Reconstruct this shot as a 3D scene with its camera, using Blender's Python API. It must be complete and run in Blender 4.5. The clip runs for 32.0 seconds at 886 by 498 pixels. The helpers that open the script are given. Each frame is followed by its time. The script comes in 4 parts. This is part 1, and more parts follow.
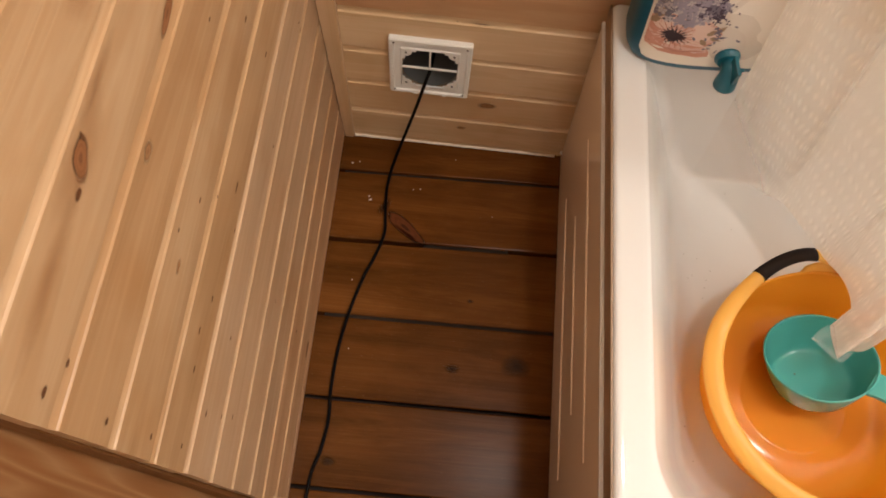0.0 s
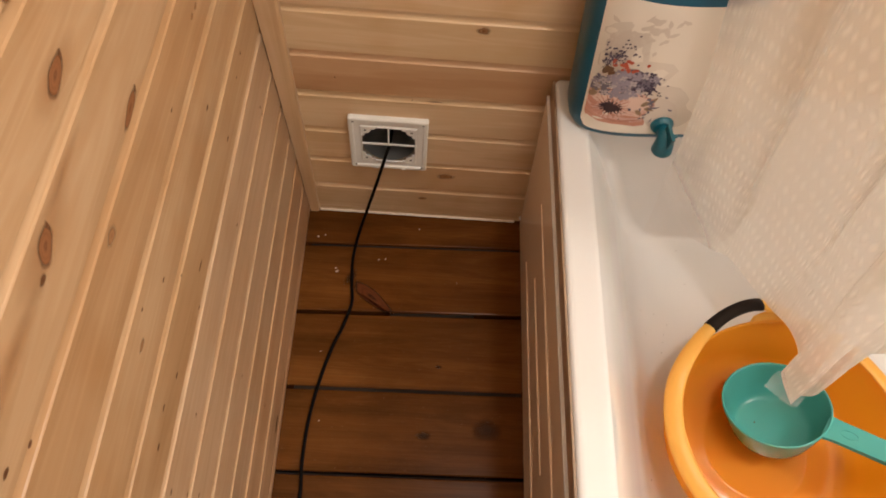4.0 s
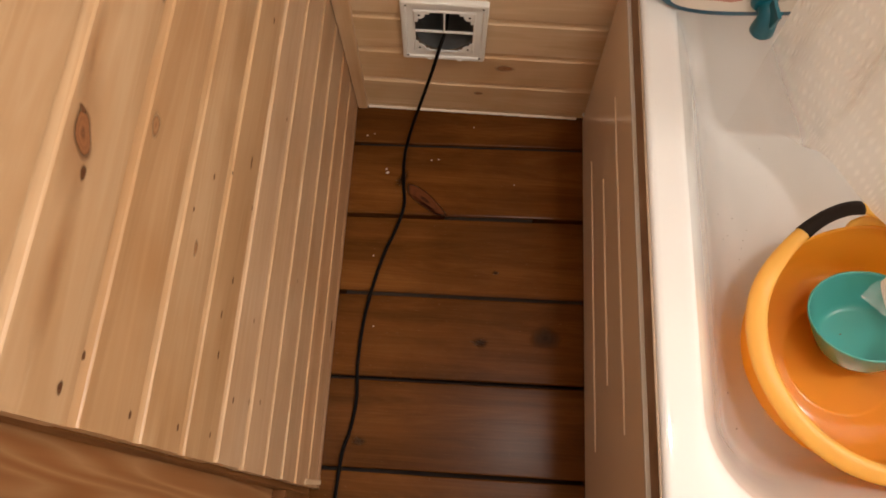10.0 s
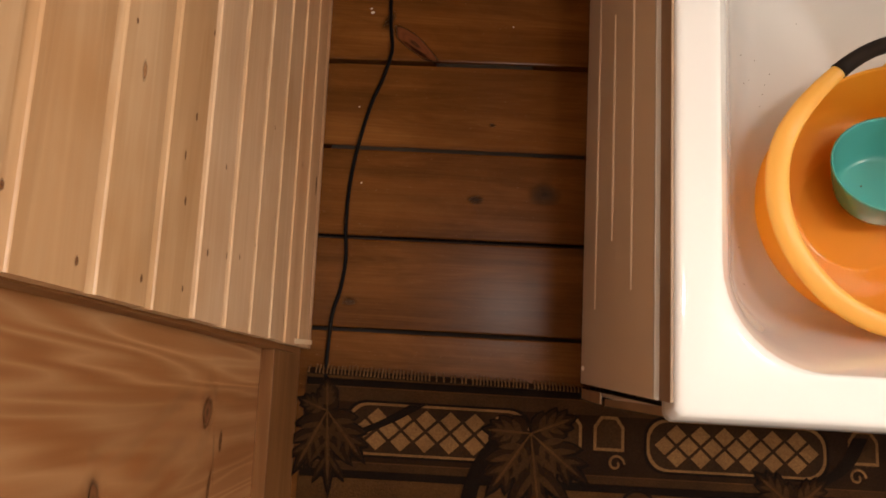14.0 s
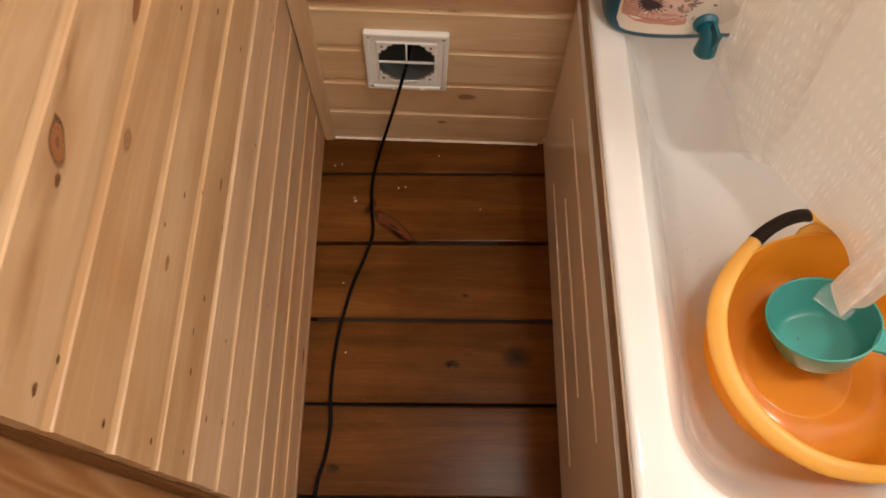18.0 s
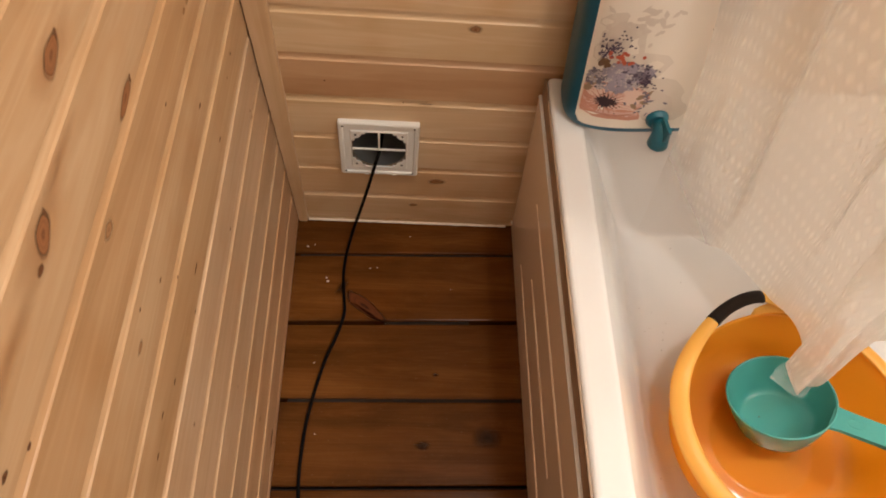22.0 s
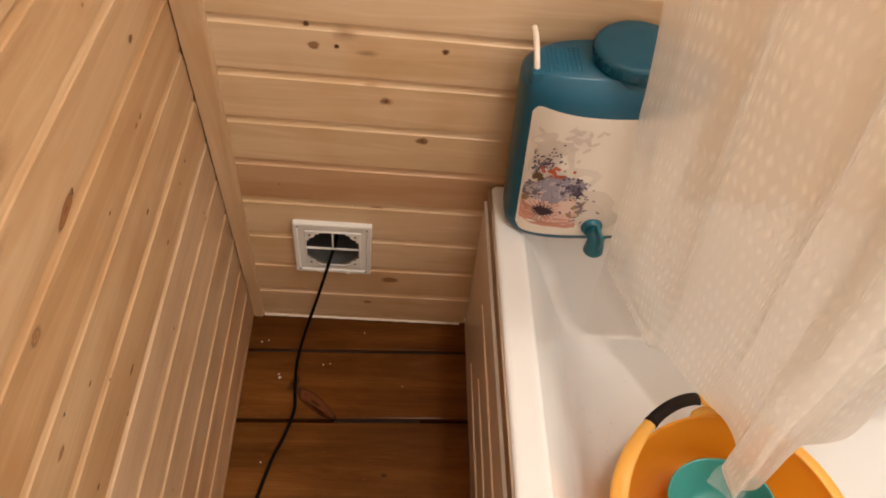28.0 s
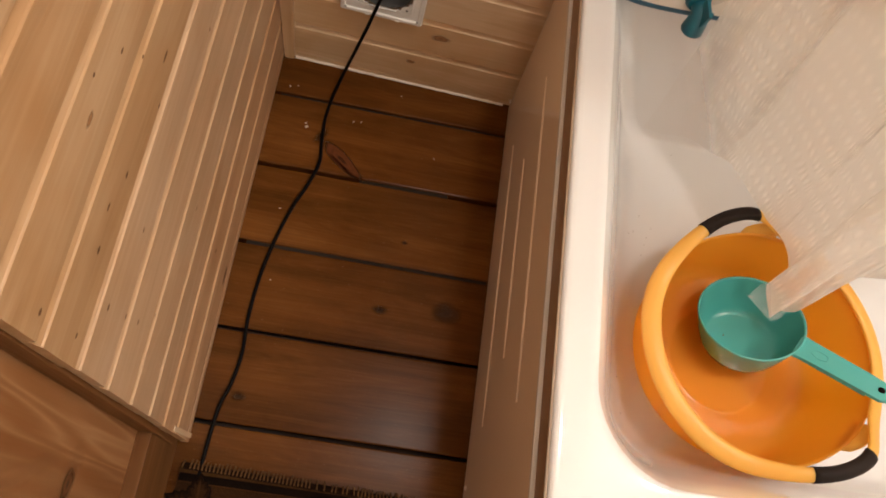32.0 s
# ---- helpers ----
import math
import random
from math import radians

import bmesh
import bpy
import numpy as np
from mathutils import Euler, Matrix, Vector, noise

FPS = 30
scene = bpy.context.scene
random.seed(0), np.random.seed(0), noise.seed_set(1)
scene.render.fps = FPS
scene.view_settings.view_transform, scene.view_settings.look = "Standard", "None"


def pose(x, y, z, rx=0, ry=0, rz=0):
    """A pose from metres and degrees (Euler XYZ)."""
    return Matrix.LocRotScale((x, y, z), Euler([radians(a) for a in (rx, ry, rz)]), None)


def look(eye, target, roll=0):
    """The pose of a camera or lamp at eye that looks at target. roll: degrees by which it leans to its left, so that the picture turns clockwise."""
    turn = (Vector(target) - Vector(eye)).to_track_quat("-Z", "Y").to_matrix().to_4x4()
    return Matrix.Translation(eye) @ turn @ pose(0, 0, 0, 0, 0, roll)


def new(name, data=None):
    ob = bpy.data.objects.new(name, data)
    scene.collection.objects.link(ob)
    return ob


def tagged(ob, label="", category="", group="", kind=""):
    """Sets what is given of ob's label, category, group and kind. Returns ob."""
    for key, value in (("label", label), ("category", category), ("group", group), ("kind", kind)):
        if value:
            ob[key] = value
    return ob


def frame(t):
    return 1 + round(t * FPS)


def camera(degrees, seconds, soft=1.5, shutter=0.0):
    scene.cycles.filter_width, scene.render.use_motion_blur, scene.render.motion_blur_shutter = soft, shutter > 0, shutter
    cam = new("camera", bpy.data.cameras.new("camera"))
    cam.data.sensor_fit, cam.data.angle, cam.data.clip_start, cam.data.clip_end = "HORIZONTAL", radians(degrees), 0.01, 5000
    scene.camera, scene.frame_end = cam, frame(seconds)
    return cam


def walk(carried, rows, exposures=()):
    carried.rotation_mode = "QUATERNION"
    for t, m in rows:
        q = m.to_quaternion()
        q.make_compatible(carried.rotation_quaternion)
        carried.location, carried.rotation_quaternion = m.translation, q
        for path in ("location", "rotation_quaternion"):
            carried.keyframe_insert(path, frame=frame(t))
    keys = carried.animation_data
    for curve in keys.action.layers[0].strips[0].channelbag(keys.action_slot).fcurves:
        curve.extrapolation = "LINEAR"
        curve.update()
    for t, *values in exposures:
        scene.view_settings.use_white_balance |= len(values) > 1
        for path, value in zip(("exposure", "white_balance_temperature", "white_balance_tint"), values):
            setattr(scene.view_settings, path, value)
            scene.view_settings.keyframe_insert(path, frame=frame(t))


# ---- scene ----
cam = camera(68.1, 32.0, soft=1.8)
PATH = [
    (0, (0.26, -0.785, 1.268), (0.264, -0.014, -0.577), 6.5),
    (0.5, (0.259, -0.79, 1.271), (0.297, 0.023, -0.556), 8.1),
    (1, (0.258, -0.795, 1.273), (0.292, 0.027, -0.55), 7.8),
    (1.5, (0.261, -0.793, 1.288), (0.301, 0.072, -0.515), 7.6),
    (2, (0.265, -0.796, 1.294), (0.325, 0.106, -0.49), 7.9),
    (2.5, (0.263, -0.795, 1.297), (0.326, 0.157, -0.461), 7.8),
    (4.5, (0.285, -0.799, 1.301), (0.345, 0.162, -0.452), 6.7),
    (5, (0.285, -0.796, 1.306), (0.342, 0.185, -0.436), 6.5),
    (5.5, (0.298, -0.79, 1.329), (0.35, 0.281, -0.36), 5.0),
    (6, (0.308, -0.784, 1.353), (0.362, 0.367, -0.282), 4.7),
    (6.5, (0.324, -0.787, 1.356), (0.384, 0.378, -0.268), 4.6),
    (7, (0.345, -0.79, 1.347), (0.421, 0.351, -0.294), 4.6),
    (7.5, (0.358, -0.785, 1.328), (0.457, 0.287, -0.358), 6.0),
    (8, (0.354, -0.784, 1.308), (0.475, 0.196, -0.432), 6.7),
    (8.5, (0.335, -0.785, 1.294), (0.396, 0.104, -0.497), 4.4),
    (9, (0.294, -0.789, 1.27), (0.28, 0.032, -0.554), 1.4),
    (9.5, (0.252, -0.778, 1.234), (0.239, -0.068, -0.636), 3.0),
    (10, (0.244, -0.775, 1.228), (0.211, -0.081, -0.647), 1.2),
    (10.5, (0.233, -0.767, 1.223), (0.224, -0.102, -0.663), 3.4),
    (11, (0.231, -0.763, 1.222), (0.244, -0.082, -0.658), 4.9),
    (11.5, (0.229, -0.767, 1.219), (0.253, -0.087, -0.661), 5.7),
    (12, (0.228, -0.771, 1.219), (0.27, -0.102, -0.665), 7.2),
    (12.5, (0.232, -0.778, 1.216), (0.295, -0.12, -0.672), 8.6),
    (13, (0.238, -0.786, 1.215), (0.296, -0.132, -0.674), 7.6),
    (13.5, (0.243, -0.79, 1.22), (0.288, -0.148, -0.674), 6.4),
    (14, (0.237, -0.782, 1.143), (0.264, -0.463, -0.831), 8.3),
    (14.5, (0.233, -0.787, 1.115), (0.293, -0.569, -0.872), 18.7),
    (16.5, (0.242, -0.801, 1.192), (0.306, -0.241, -0.727), 9.0),
    (17, (0.242, -0.805, 1.217), (0.321, -0.113, -0.658), 9.0),
    (17.5, (0.246, -0.807, 1.226), (0.305, -0.074, -0.633), 6.6),
    (18, (0.249, -0.811, 1.236), (0.299, -0.001, -0.592), 5.0),
    (18.5, (0.25, -0.813, 1.241), (0.309, 0.039, -0.567), 5.1),
    (19, (0.252, -0.817, 1.248), (0.31, 0.068, -0.545), 4.6),
    (19.5, (0.251, -0.818, 1.25), (0.314, 0.096, -0.528), 4.8),
    (20, (0.249, -0.818, 1.25), (0.334, 0.114, -0.517), 6.1),
    (20.5, (0.256, -0.818, 1.251), (0.336, 0.114, -0.517), 5.3),
    (21, (0.256, -0.816, 1.257), (0.341, 0.136, -0.5), 5.8),
    (21.5, (0.252, -0.815, 1.26), (0.359, 0.167, -0.479), 7.3),
    (22, (0.253, -0.816, 1.267), (0.377, 0.199, -0.452), 8.1),
    (22.5, (0.25, -0.819, 1.268), (0.381, 0.227, -0.431), 8.4),
    (23, (0.252, -0.82, 1.268), (0.382, 0.222, -0.434), 8.3),
    (23.5, (0.25, -0.821, 1.268), (0.384, 0.23, -0.428), 8.7),
    (24, (0.252, -0.822, 1.27), (0.374, 0.238, -0.422), 7.9),
    (24.5, (0.252, -0.822, 1.272), (0.371, 0.252, -0.412), 7.6),
    (25, (0.25, -0.823, 1.284), (0.36, 0.312, -0.358), 7.2),
    (25.5, (0.254, -0.817, 1.305), (0.38, 0.398, -0.279), 7.7),
    (27.5, (0.268, -0.82, 1.318), (0.451, 0.462, -0.206), 9.3),
    (28, (0.302, -0.818, 1.311), (0.482, 0.419, -0.251), 9.9),
    (28.5, (0.303, -0.815, 1.296), (0.481, 0.367, -0.308), 12.5),
    (29, (0.261, -0.826, 1.239), (0.361, 0.15, -0.503), 13.9),
    (29.5, (0.248, -0.843, 1.209), (0.349, 0.005, -0.599), 16.8),
    (30, (0.238, -0.835, 1.185), (0.389, -0.051, -0.648), 21.4),
    (30.5, (0.24, -0.832, 1.187), (0.442, -0.037, -0.637), 24.7),
    (31, (0.242, -0.836, 1.187), (0.463, -0.051, -0.639), 25.8),
    (31.5, (0.251, -0.835, 1.181), (0.497, -0.07, -0.65), 27.0),
    (32, (0.241, -0.839, 1.176), (0.498, -0.091, -0.661), 28.9),
]
walk(cam, [(t, look(eye, target, roll)) for t, eye, target, roll in PATH])

# ---- world and light ----
world = bpy.data.worlds.new("world")
world.use_nodes = True
world.node_tree.nodes["Background"].inputs[0].default_value = (0.9, 0.8, 0.7, 1)
world.node_tree.nodes["Background"].inputs[1].default_value = 0.02
scene.world = world


def lamp(name, place, power, colour, size):
    data = bpy.data.lights.new(name, "POINT")
    data.energy, data.color, data.shadow_soft_size = power, colour, size
    ob = new(name, data)
    ob.location = place
    return ob


lamp("ceiling_bulb", (0.64, -0.53, 2.20), 28, (1.0, 0.925, 0.85), 0.07)
lamp("ceiling_bulb", (1.56, -0.58, 2.20), 37, (1.0, 0.925, 0.85), 0.06)


# ---- materials ----
def material(name):
    m = bpy.data.materials.new(name)
    m.use_nodes = True
    nt = m.node_tree
    return m, nt, nt.nodes["Principled BSDF"]


def add(nt, kind, **values):
    n = nt.nodes.new(kind)
    for k, v in values.items():
        n.inputs[k].default_value = v
    return n


def ramp(nt, fac, stops):
    n = nt.nodes.new("ShaderNodeValToRGB")
    el = n.color_ramp.elements
    el[0].position, el[1].position = stops[0][0], stops[-1][0]
    for p, c in stops[1:-1]:
        el.new(p)
    for e, (p, c) in zip(el, stops):
        e.color = (*c, 1)
    nt.links.new(fac, n.inputs[0])
    return n.outputs[0]


def mixed(nt, kind, fac, a, b):
    n = nt.nodes.new("ShaderNodeMix")
    n.data_type, n.blend_type = "RGBA", kind
    for socket, v in ((n.inputs[0], fac), (n.inputs[6], a), (n.inputs[7], b)):
        if isinstance(v, (int, float)):
            socket.default_value = v
        elif isinstance(v, tuple):
            socket.default_value = (*v, 1)
        else:
            nt.links.new(v, socket)
    return n.outputs[2]


def maths(nt, op, a, b=0.0, c=0.0):
    n = nt.nodes.new("ShaderNodeMath")
    n.operation = op
    for socket, v in zip(n.inputs, (a, b, c)):
        if isinstance(v, (int, float)):
            socket.default_value = v
        else:
            nt.links.new(v, socket)
    return n.outputs[0]


def bump(nt, b, height, strength, distance):
    n = add(nt, "ShaderNodeBump", Strength=strength, Distance=distance)
    nt.links.new(height, n.inputs["Height"])
    nt.links.new(n.outputs[0], b.inputs["Normal"])


def noise_at(nt, vector, scale, detail=4.0, rough=0.55, distort=0.0):
    n = add(nt, "ShaderNodeTexNoise", Scale=scale, Detail=detail, Roughness=rough, Distortion=distort)
    nt.links.new(vector, n.inputs["Vector"])
    return n.outputs["Fac"]


def wood(name, light, dark, rough, vary=0.5, coat=0.4, ring=1.0, streak=0.5, stretch=(1.6, 22, 22), worn=0.0, late=(0.84, 0.73, 0.59), warm=0.45, turbid=0.6):
    """Sawn softwood with its grain along the piece's own x axis."""
    m, nt, b = material(name)
    info, co = nt.nodes.new("ShaderNodeObjectInfo"), nt.nodes.new("ShaderNodeTexCoord")
    shift = nt.nodes.new("ShaderNodeVectorMath")
    shift.operation = "MULTIPLY_ADD"
    nt.links.new(info.outputs["Random"], shift.inputs[0])
    shift.inputs[1].default_value = (7.3, 3.1, 5.7)
    nt.links.new(co.outputs["Object"], shift.inputs[2])
    soft = add(nt, "ShaderNodeMapping", Scale=stretch)
    fine = add(nt, "ShaderNodeMapping", Scale=(5, 420, 420) if worn else (5, 230, 230))
    for n in (soft, fine):
        nt.links.new(shift.outputs[0], n.inputs["Vector"])
    broad = noise_at(nt, soft.outputs[0], 1.0, 3, 0.5, turbid)
    rings = maths(nt, "ABSOLUTE", maths(nt, "SINE", maths(nt, "MULTIPLY", broad, 26.0 * ring)))
    grain = noise_at(nt, fine.outputs[0], 1.0, 3, 0.6)
    stain = noise_at(nt, shift.outputs[0], 5.0, 3, 0.6)
    a = ramp(nt, broad, [(0.3, dark), (0.62, light)])
    a = mixed(nt, "MULTIPLY", maths(nt, "MULTIPLY", rings, 0.22 * streak * 2), a, late)
    a = mixed(nt, "MULTIPLY", maths(nt, "MULTIPLY", grain, 0.85 if worn else 0.35), a, (0.52, 0.45, 0.38) if worn else (0.74, 0.66, 0.56))
    a = mixed(nt, "MULTIPLY", ramp(nt, stain, [(0.50, (0, 0, 0)), (0.74, (warm, warm, warm))]), a, (0.84, 0.72, 0.57))
    if worn:
        # dark blotches and pale scuffs of a trodden surface
        drawn = add(nt, "ShaderNodeMapping", Scale=(4, 16, 16))
        nt.links.new(shift.outputs[0], drawn.inputs["Vector"])
        grime, scuff = noise_at(nt, drawn.outputs[0], 1.0, 5, 0.65, 0.8), noise_at(nt, shift.outputs[0], 60, 5, 0.7)
        a = mixed(nt, "MULTIPLY", ramp(nt, grime, [(0.42, (worn, worn, worn)), (0.62, (0, 0, 0))]), a, (0.45, 0.40, 0.36))
        a = mixed(nt, "MIX", ramp(nt, scuff, [(0.60, (0, 0, 0)), (0.80, (0.35 * worn, 0.35 * worn, 0.35 * worn))]), a, (0.17, 0.095, 0.045))
    tone = ramp(nt, info.outputs["Random"], [(0.0, (1, 1, 1)), (0.45, (0.97, 0.95, 0.92)), (0.8, (0.93, 0.87, 0.79)), (1.0, (0.91, 0.81, 0.70))])
    a = mixed(nt, "MULTIPLY", vary, a, tone)
    nt.links.new(a, b.inputs["Base Color"])
    nt.links.new(maths(nt, "MULTIPLY_ADD", grain, 0.08 if worn else 0.16, rough - (0.04 if worn else 0.08)), b.inputs["Roughness"])
    b.inputs["Specular IOR Level"].default_value = coat
    if worn:
        # dust specks and short scratches
        speck = noise_at(nt, shift.outputs[0], 330, 2, 0.5)
        a = mixed(nt, "MIX", ramp(nt, speck, [(0.70, (0, 0, 0)), (0.78, (0.4, 0.4, 0.4))]), a, (0.28, 0.18, 0.10))
        nt.links.new(a, b.inputs["Base Color"])
    bump(nt, b, maths(nt, "ADD", grain, maths(nt, "MULTIPLY", rings, 0.5)), 0.10 if worn else 0.25, 0.0006)
    return m


def plain(name, colour, rough, metal=0.0, spots=0.0, coat=0.0, grain=300.0, relief=0.0, sub=0.0, glow=0.0):
    """Plastic, paint or metal with faint smudges."""
    m, nt, b = material(name)
    co = nt.nodes.new("ShaderNodeTexCoord")
    cloud, fine = noise_at(nt, co.outputs["Object"], 9, 4), noise_at(nt, co.outputs["Object"], grain, 2)
    a = mixed(nt, "MULTIPLY", maths(nt, "MULTIPLY", cloud, spots), colour, tuple(0.62 * c for c in colour))
    nt.links.new(a, b.inputs["Base Color"])
    nt.links.new(maths(nt, "MULTIPLY_ADD", cloud, 0.12, max(rough - 0.06, 0.02)), b.inputs["Roughness"])
    b.inputs["Metallic"].default_value, b.inputs["Coat Weight"].default_value = metal, coat
    if sub:
        b.inputs["Subsurface Weight"].default_value = sub
        b.inputs["Subsurface Radius"].default_value = (0.02, 0.01, 0.005)
        b.inputs["Subsurface Scale"].default_value = 0.2
    if relief:
        bump(nt, b, fine, relief, 0.0004)
    if glow:
        # thin plastic that lets some light through
        thin = add(nt, "ShaderNodeBsdfTranslucent", Color=(*(min(1.0, 1.25 * c) for c in colour), 1))
        mix = add(nt, "ShaderNodeMixShader", Fac=glow)
        nt.links.new(b.outputs[0], mix.inputs[1])
        nt.links.new(thin.outputs[0], mix.inputs[2])
        nt.links.new(mix.outputs[0], nt.nodes["Material Output"].inputs[0])
    return m


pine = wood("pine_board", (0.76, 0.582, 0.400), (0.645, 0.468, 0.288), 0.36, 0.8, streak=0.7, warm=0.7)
# partition copies of the pine, with brightness differences put into their colour
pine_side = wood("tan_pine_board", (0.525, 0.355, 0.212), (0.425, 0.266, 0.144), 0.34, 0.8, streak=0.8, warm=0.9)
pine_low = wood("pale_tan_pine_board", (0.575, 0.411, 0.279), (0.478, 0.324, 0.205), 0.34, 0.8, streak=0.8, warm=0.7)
pine_trim = wood("pine_trim", (0.66, 0.46, 0.29), (0.56, 0.37, 0.21), 0.42, 0.3)
# door colour lowered evenly to carry the shade at this end
door_wood = wood("door_pine_shaded", (0.40, 0.217, 0.104), (0.245, 0.116, 0.048), 0.4, 0.6, 0.20, 2.0, 2.2, (0.55, 9, 9), late=(0.72, 0.57, 0.44), turbid=0.25)
stained = wood("stained_floor", (0.226, 0.093, 0.0245), (0.122, 0.0455, 0.0104), 0.24, 0.6, 0.065, 2.4, 1.2, (0.9, 18, 18), 0.4, turbid=0.35)
stained_dark = wood("dark_stained_floor", (0.186, 0.077, 0.0212), (0.098, 0.0370, 0.0088), 0.24, 0.6, 0.065, 2.4, 1.2, (0.9, 18, 18), 0.4, turbid=0.35)
pine_red = wood("red_pine_board", (0.58, 0.37, 0.22), (0.47, 0.27, 0.14), 0.38, 0.5)
skirting = wood("brown_skirting", (0.20, 0.092, 0.034), (0.13, 0.055, 0.020), 0.5, 0.3, 0.1)


def knot_stuff(name, rim, heart, full=0.35, strong=1.0, uneven=0.22, outline=0.4):
    """Rings round a knot's heart, in its own plane."""
    m, nt, b = material(name)
    co = nt.nodes.new("ShaderNodeTexCoord")
    uv = nt.nodes.new("ShaderNodeUVMap")
    far = nt.nodes.new("ShaderNodeVectorMath")
    far.operation = "LENGTH"
    nt.links.new(uv.outputs[0], far.inputs[0])
    wob, fibre = noise_at(nt, co.outputs["Object"], 90, 3), noise_at(nt, co.outputs["Object"], 420, 2)
    r = maths(nt, "ADD", far.outputs["Value"], maths(nt, "MULTIPLY_ADD", wob, uneven, -0.5 * uneven))
    mid = tuple(0.65 * x + 0.35 * y for x, y in zip(rim, heart))
    outer = tuple((0.75 - outline) * x + (0.25 + outline) * y for x, y in zip(rim, heart))
    a = ramp(nt, r, [(0.0, mid), (0.10, heart), (0.22, mid), (0.36, rim), (0.50, mid), (0.62, rim), (0.76, mid), (0.86, outer), (0.97, rim)])
    nt.links.new(mixed(nt, "MULTIPLY", maths(nt, "MULTIPLY", fibre, 0.7), a, (0.62, 0.52, 0.45)), b.inputs["Base Color"])
    b.inputs["Roughness"].default_value = 0.45
    b.inputs["Specular IOR Level"].default_value = 0.08
    fade = ramp(nt, r, [(full, (strong, strong, strong)), (0.98, (0, 0, 0))])
    nt.links.new(fade, b.inputs["Alpha"])
    return m


knot_pale = knot_stuff("pale_knot", (0.44, 0.245, 0.122), (0.29, 0.138, 0.064), 0.40, 0.9, 0.16, 0.1)
knot_red = knot_stuff("red_knot", (0.300, 0.135, 0.060), (0.150, 0.060, 0.026), 0.62, 1.0, 0.18, 0.2)
knot_dark = knot_stuff("dark_knot", (0.18, 0.080, 0.035), (0.040, 0.017, 0.009), 0.5)
resin = knot_stuff("resin_stain", (0.52, 0.25, 0.10), (0.44, 0.19, 0.07), 0.05, 0.46)
knot_floor = knot_stuff("floor_knot", (0.088, 0.036, 0.013), (0.040, 0.017, 0.007), 0.25, 0.9)
split_floor = knot_stuff("floor_resin", (0.15, 0.045, 0.014), (0.035, 0.012, 0.005), 0.75)

acrylic = plain("white_acrylic", (0.705, 0.702, 0.695), 0.05, 0, 0.04, 0.0)
for link in list(acrylic.node_tree.links):
    if link.to_socket.name == "Roughness":
        acrylic.node_tree.links.remove(link)
acrylic.node_tree.nodes["Principled BSDF"].inputs["Roughness"].default_value = 0.03
panel_plastic = plain("beige_plastic", (0.92, 0.80, 0.69), 0.12, 0, 0.10, 0.15)
panel_plastic.node_tree.nodes["Principled BSDF"].inputs["Specular IOR Level"].default_value = 0.5
sealing = plain("tan_sealing_and_shade", (0.38, 0.26, 0.17), 0.5, 0, 0.7)
streak_pale = plain("pale_streak", (0.86, 0.77, 0.68), 0.5, 0, 0.05, 0.0)
bounce_white = plain("bounce_white", (0.84, 0.83, 0.80), 0.6, 0, 0.1)
dust = plain("grey_dust", (0.034, 0.021, 0.011), 0.95, 0, 0.8, 0, 260, 0.9)
vent_white = plain("white_plastic", (0.80, 0.79, 0.76), 0.35, 0, 0.1)
duct_grey = plain("grey_duct", (0.13, 0.13, 0.125), 0.5, 0, 0.3)
black = plain("black_rubber", (0.0045, 0.0035, 0.003), 0.5, 0, 0.2)
black_grip = plain("black_grip", (0.024, 0.017, 0.014), 0.55, 0, 0.2, 0, 400, 0.4)
teal = plain("teal_plastic", (0.003, 0.094, 0.172), 0.36, 0, 0.12, 0, 500, 0.15)
teal_tap = plain("teal_tap", (0.004, 0.105, 0.150), 0.3, 0, 0.15)
orange = plain("orange_plastic", (1.0, 0.50, 0.075), 0.14, 0, 0.05, 0, 300, 0.05, 0, 0.60)
orange_rim = plain("orange_rim", (1.0, 0.58, 0.125), 0.36, 0, 0.06, 0, 300, 0.1, 0, 0.4)
mint = plain("mint_plastic", (0.080, 0.385, 0.355), 0.22, 0, 0.10, 0, 300, 0.05)
label_white = plain("label_paper", (0.78, 0.72, 0.64), 0.42, 0, 0.10)
screw_grey = plain("screw_metal", (0.10, 0.095, 0.09), 0.4, 0.8)
crumb_dark = plain("dark_crumb", (0.09, 0.06, 0.03), 0.8)
crumb_pale = plain("pale_crumb", (0.62, 0.52, 0.42), 0.8)
plaster = plain("wall_paint", (0.62, 0.46, 0.32), 0.6, 0, 0.3)


def pile(name, light, dark):
    """Short woven pile: fine speckle over a slow wear pattern."""
    m, nt, b = material(name)
    co = nt.nodes.new("ShaderNodeTexCoord")
    fine, slow = noise_at(nt, co.outputs["Object"], 330, 2, 0.6), noise_at(nt, co.outputs["Object"], 14, 4)
    a = ramp(nt, slow, [(0.3, dark), (0.7, light)])
    a = mixed(nt, "MULTIPLY", maths(nt, "MULTIPLY", fine, 1.0), a, (0.30, 0.28, 0.25))
    nt.links.new(a, b.inputs["Base Color"])
    b.inputs["Roughness"].default_value = 0.95
    b.inputs["Specular IOR Level"].default_value = 0.1
    bump(nt, b, fine, 0.8, 0.002)
    return m


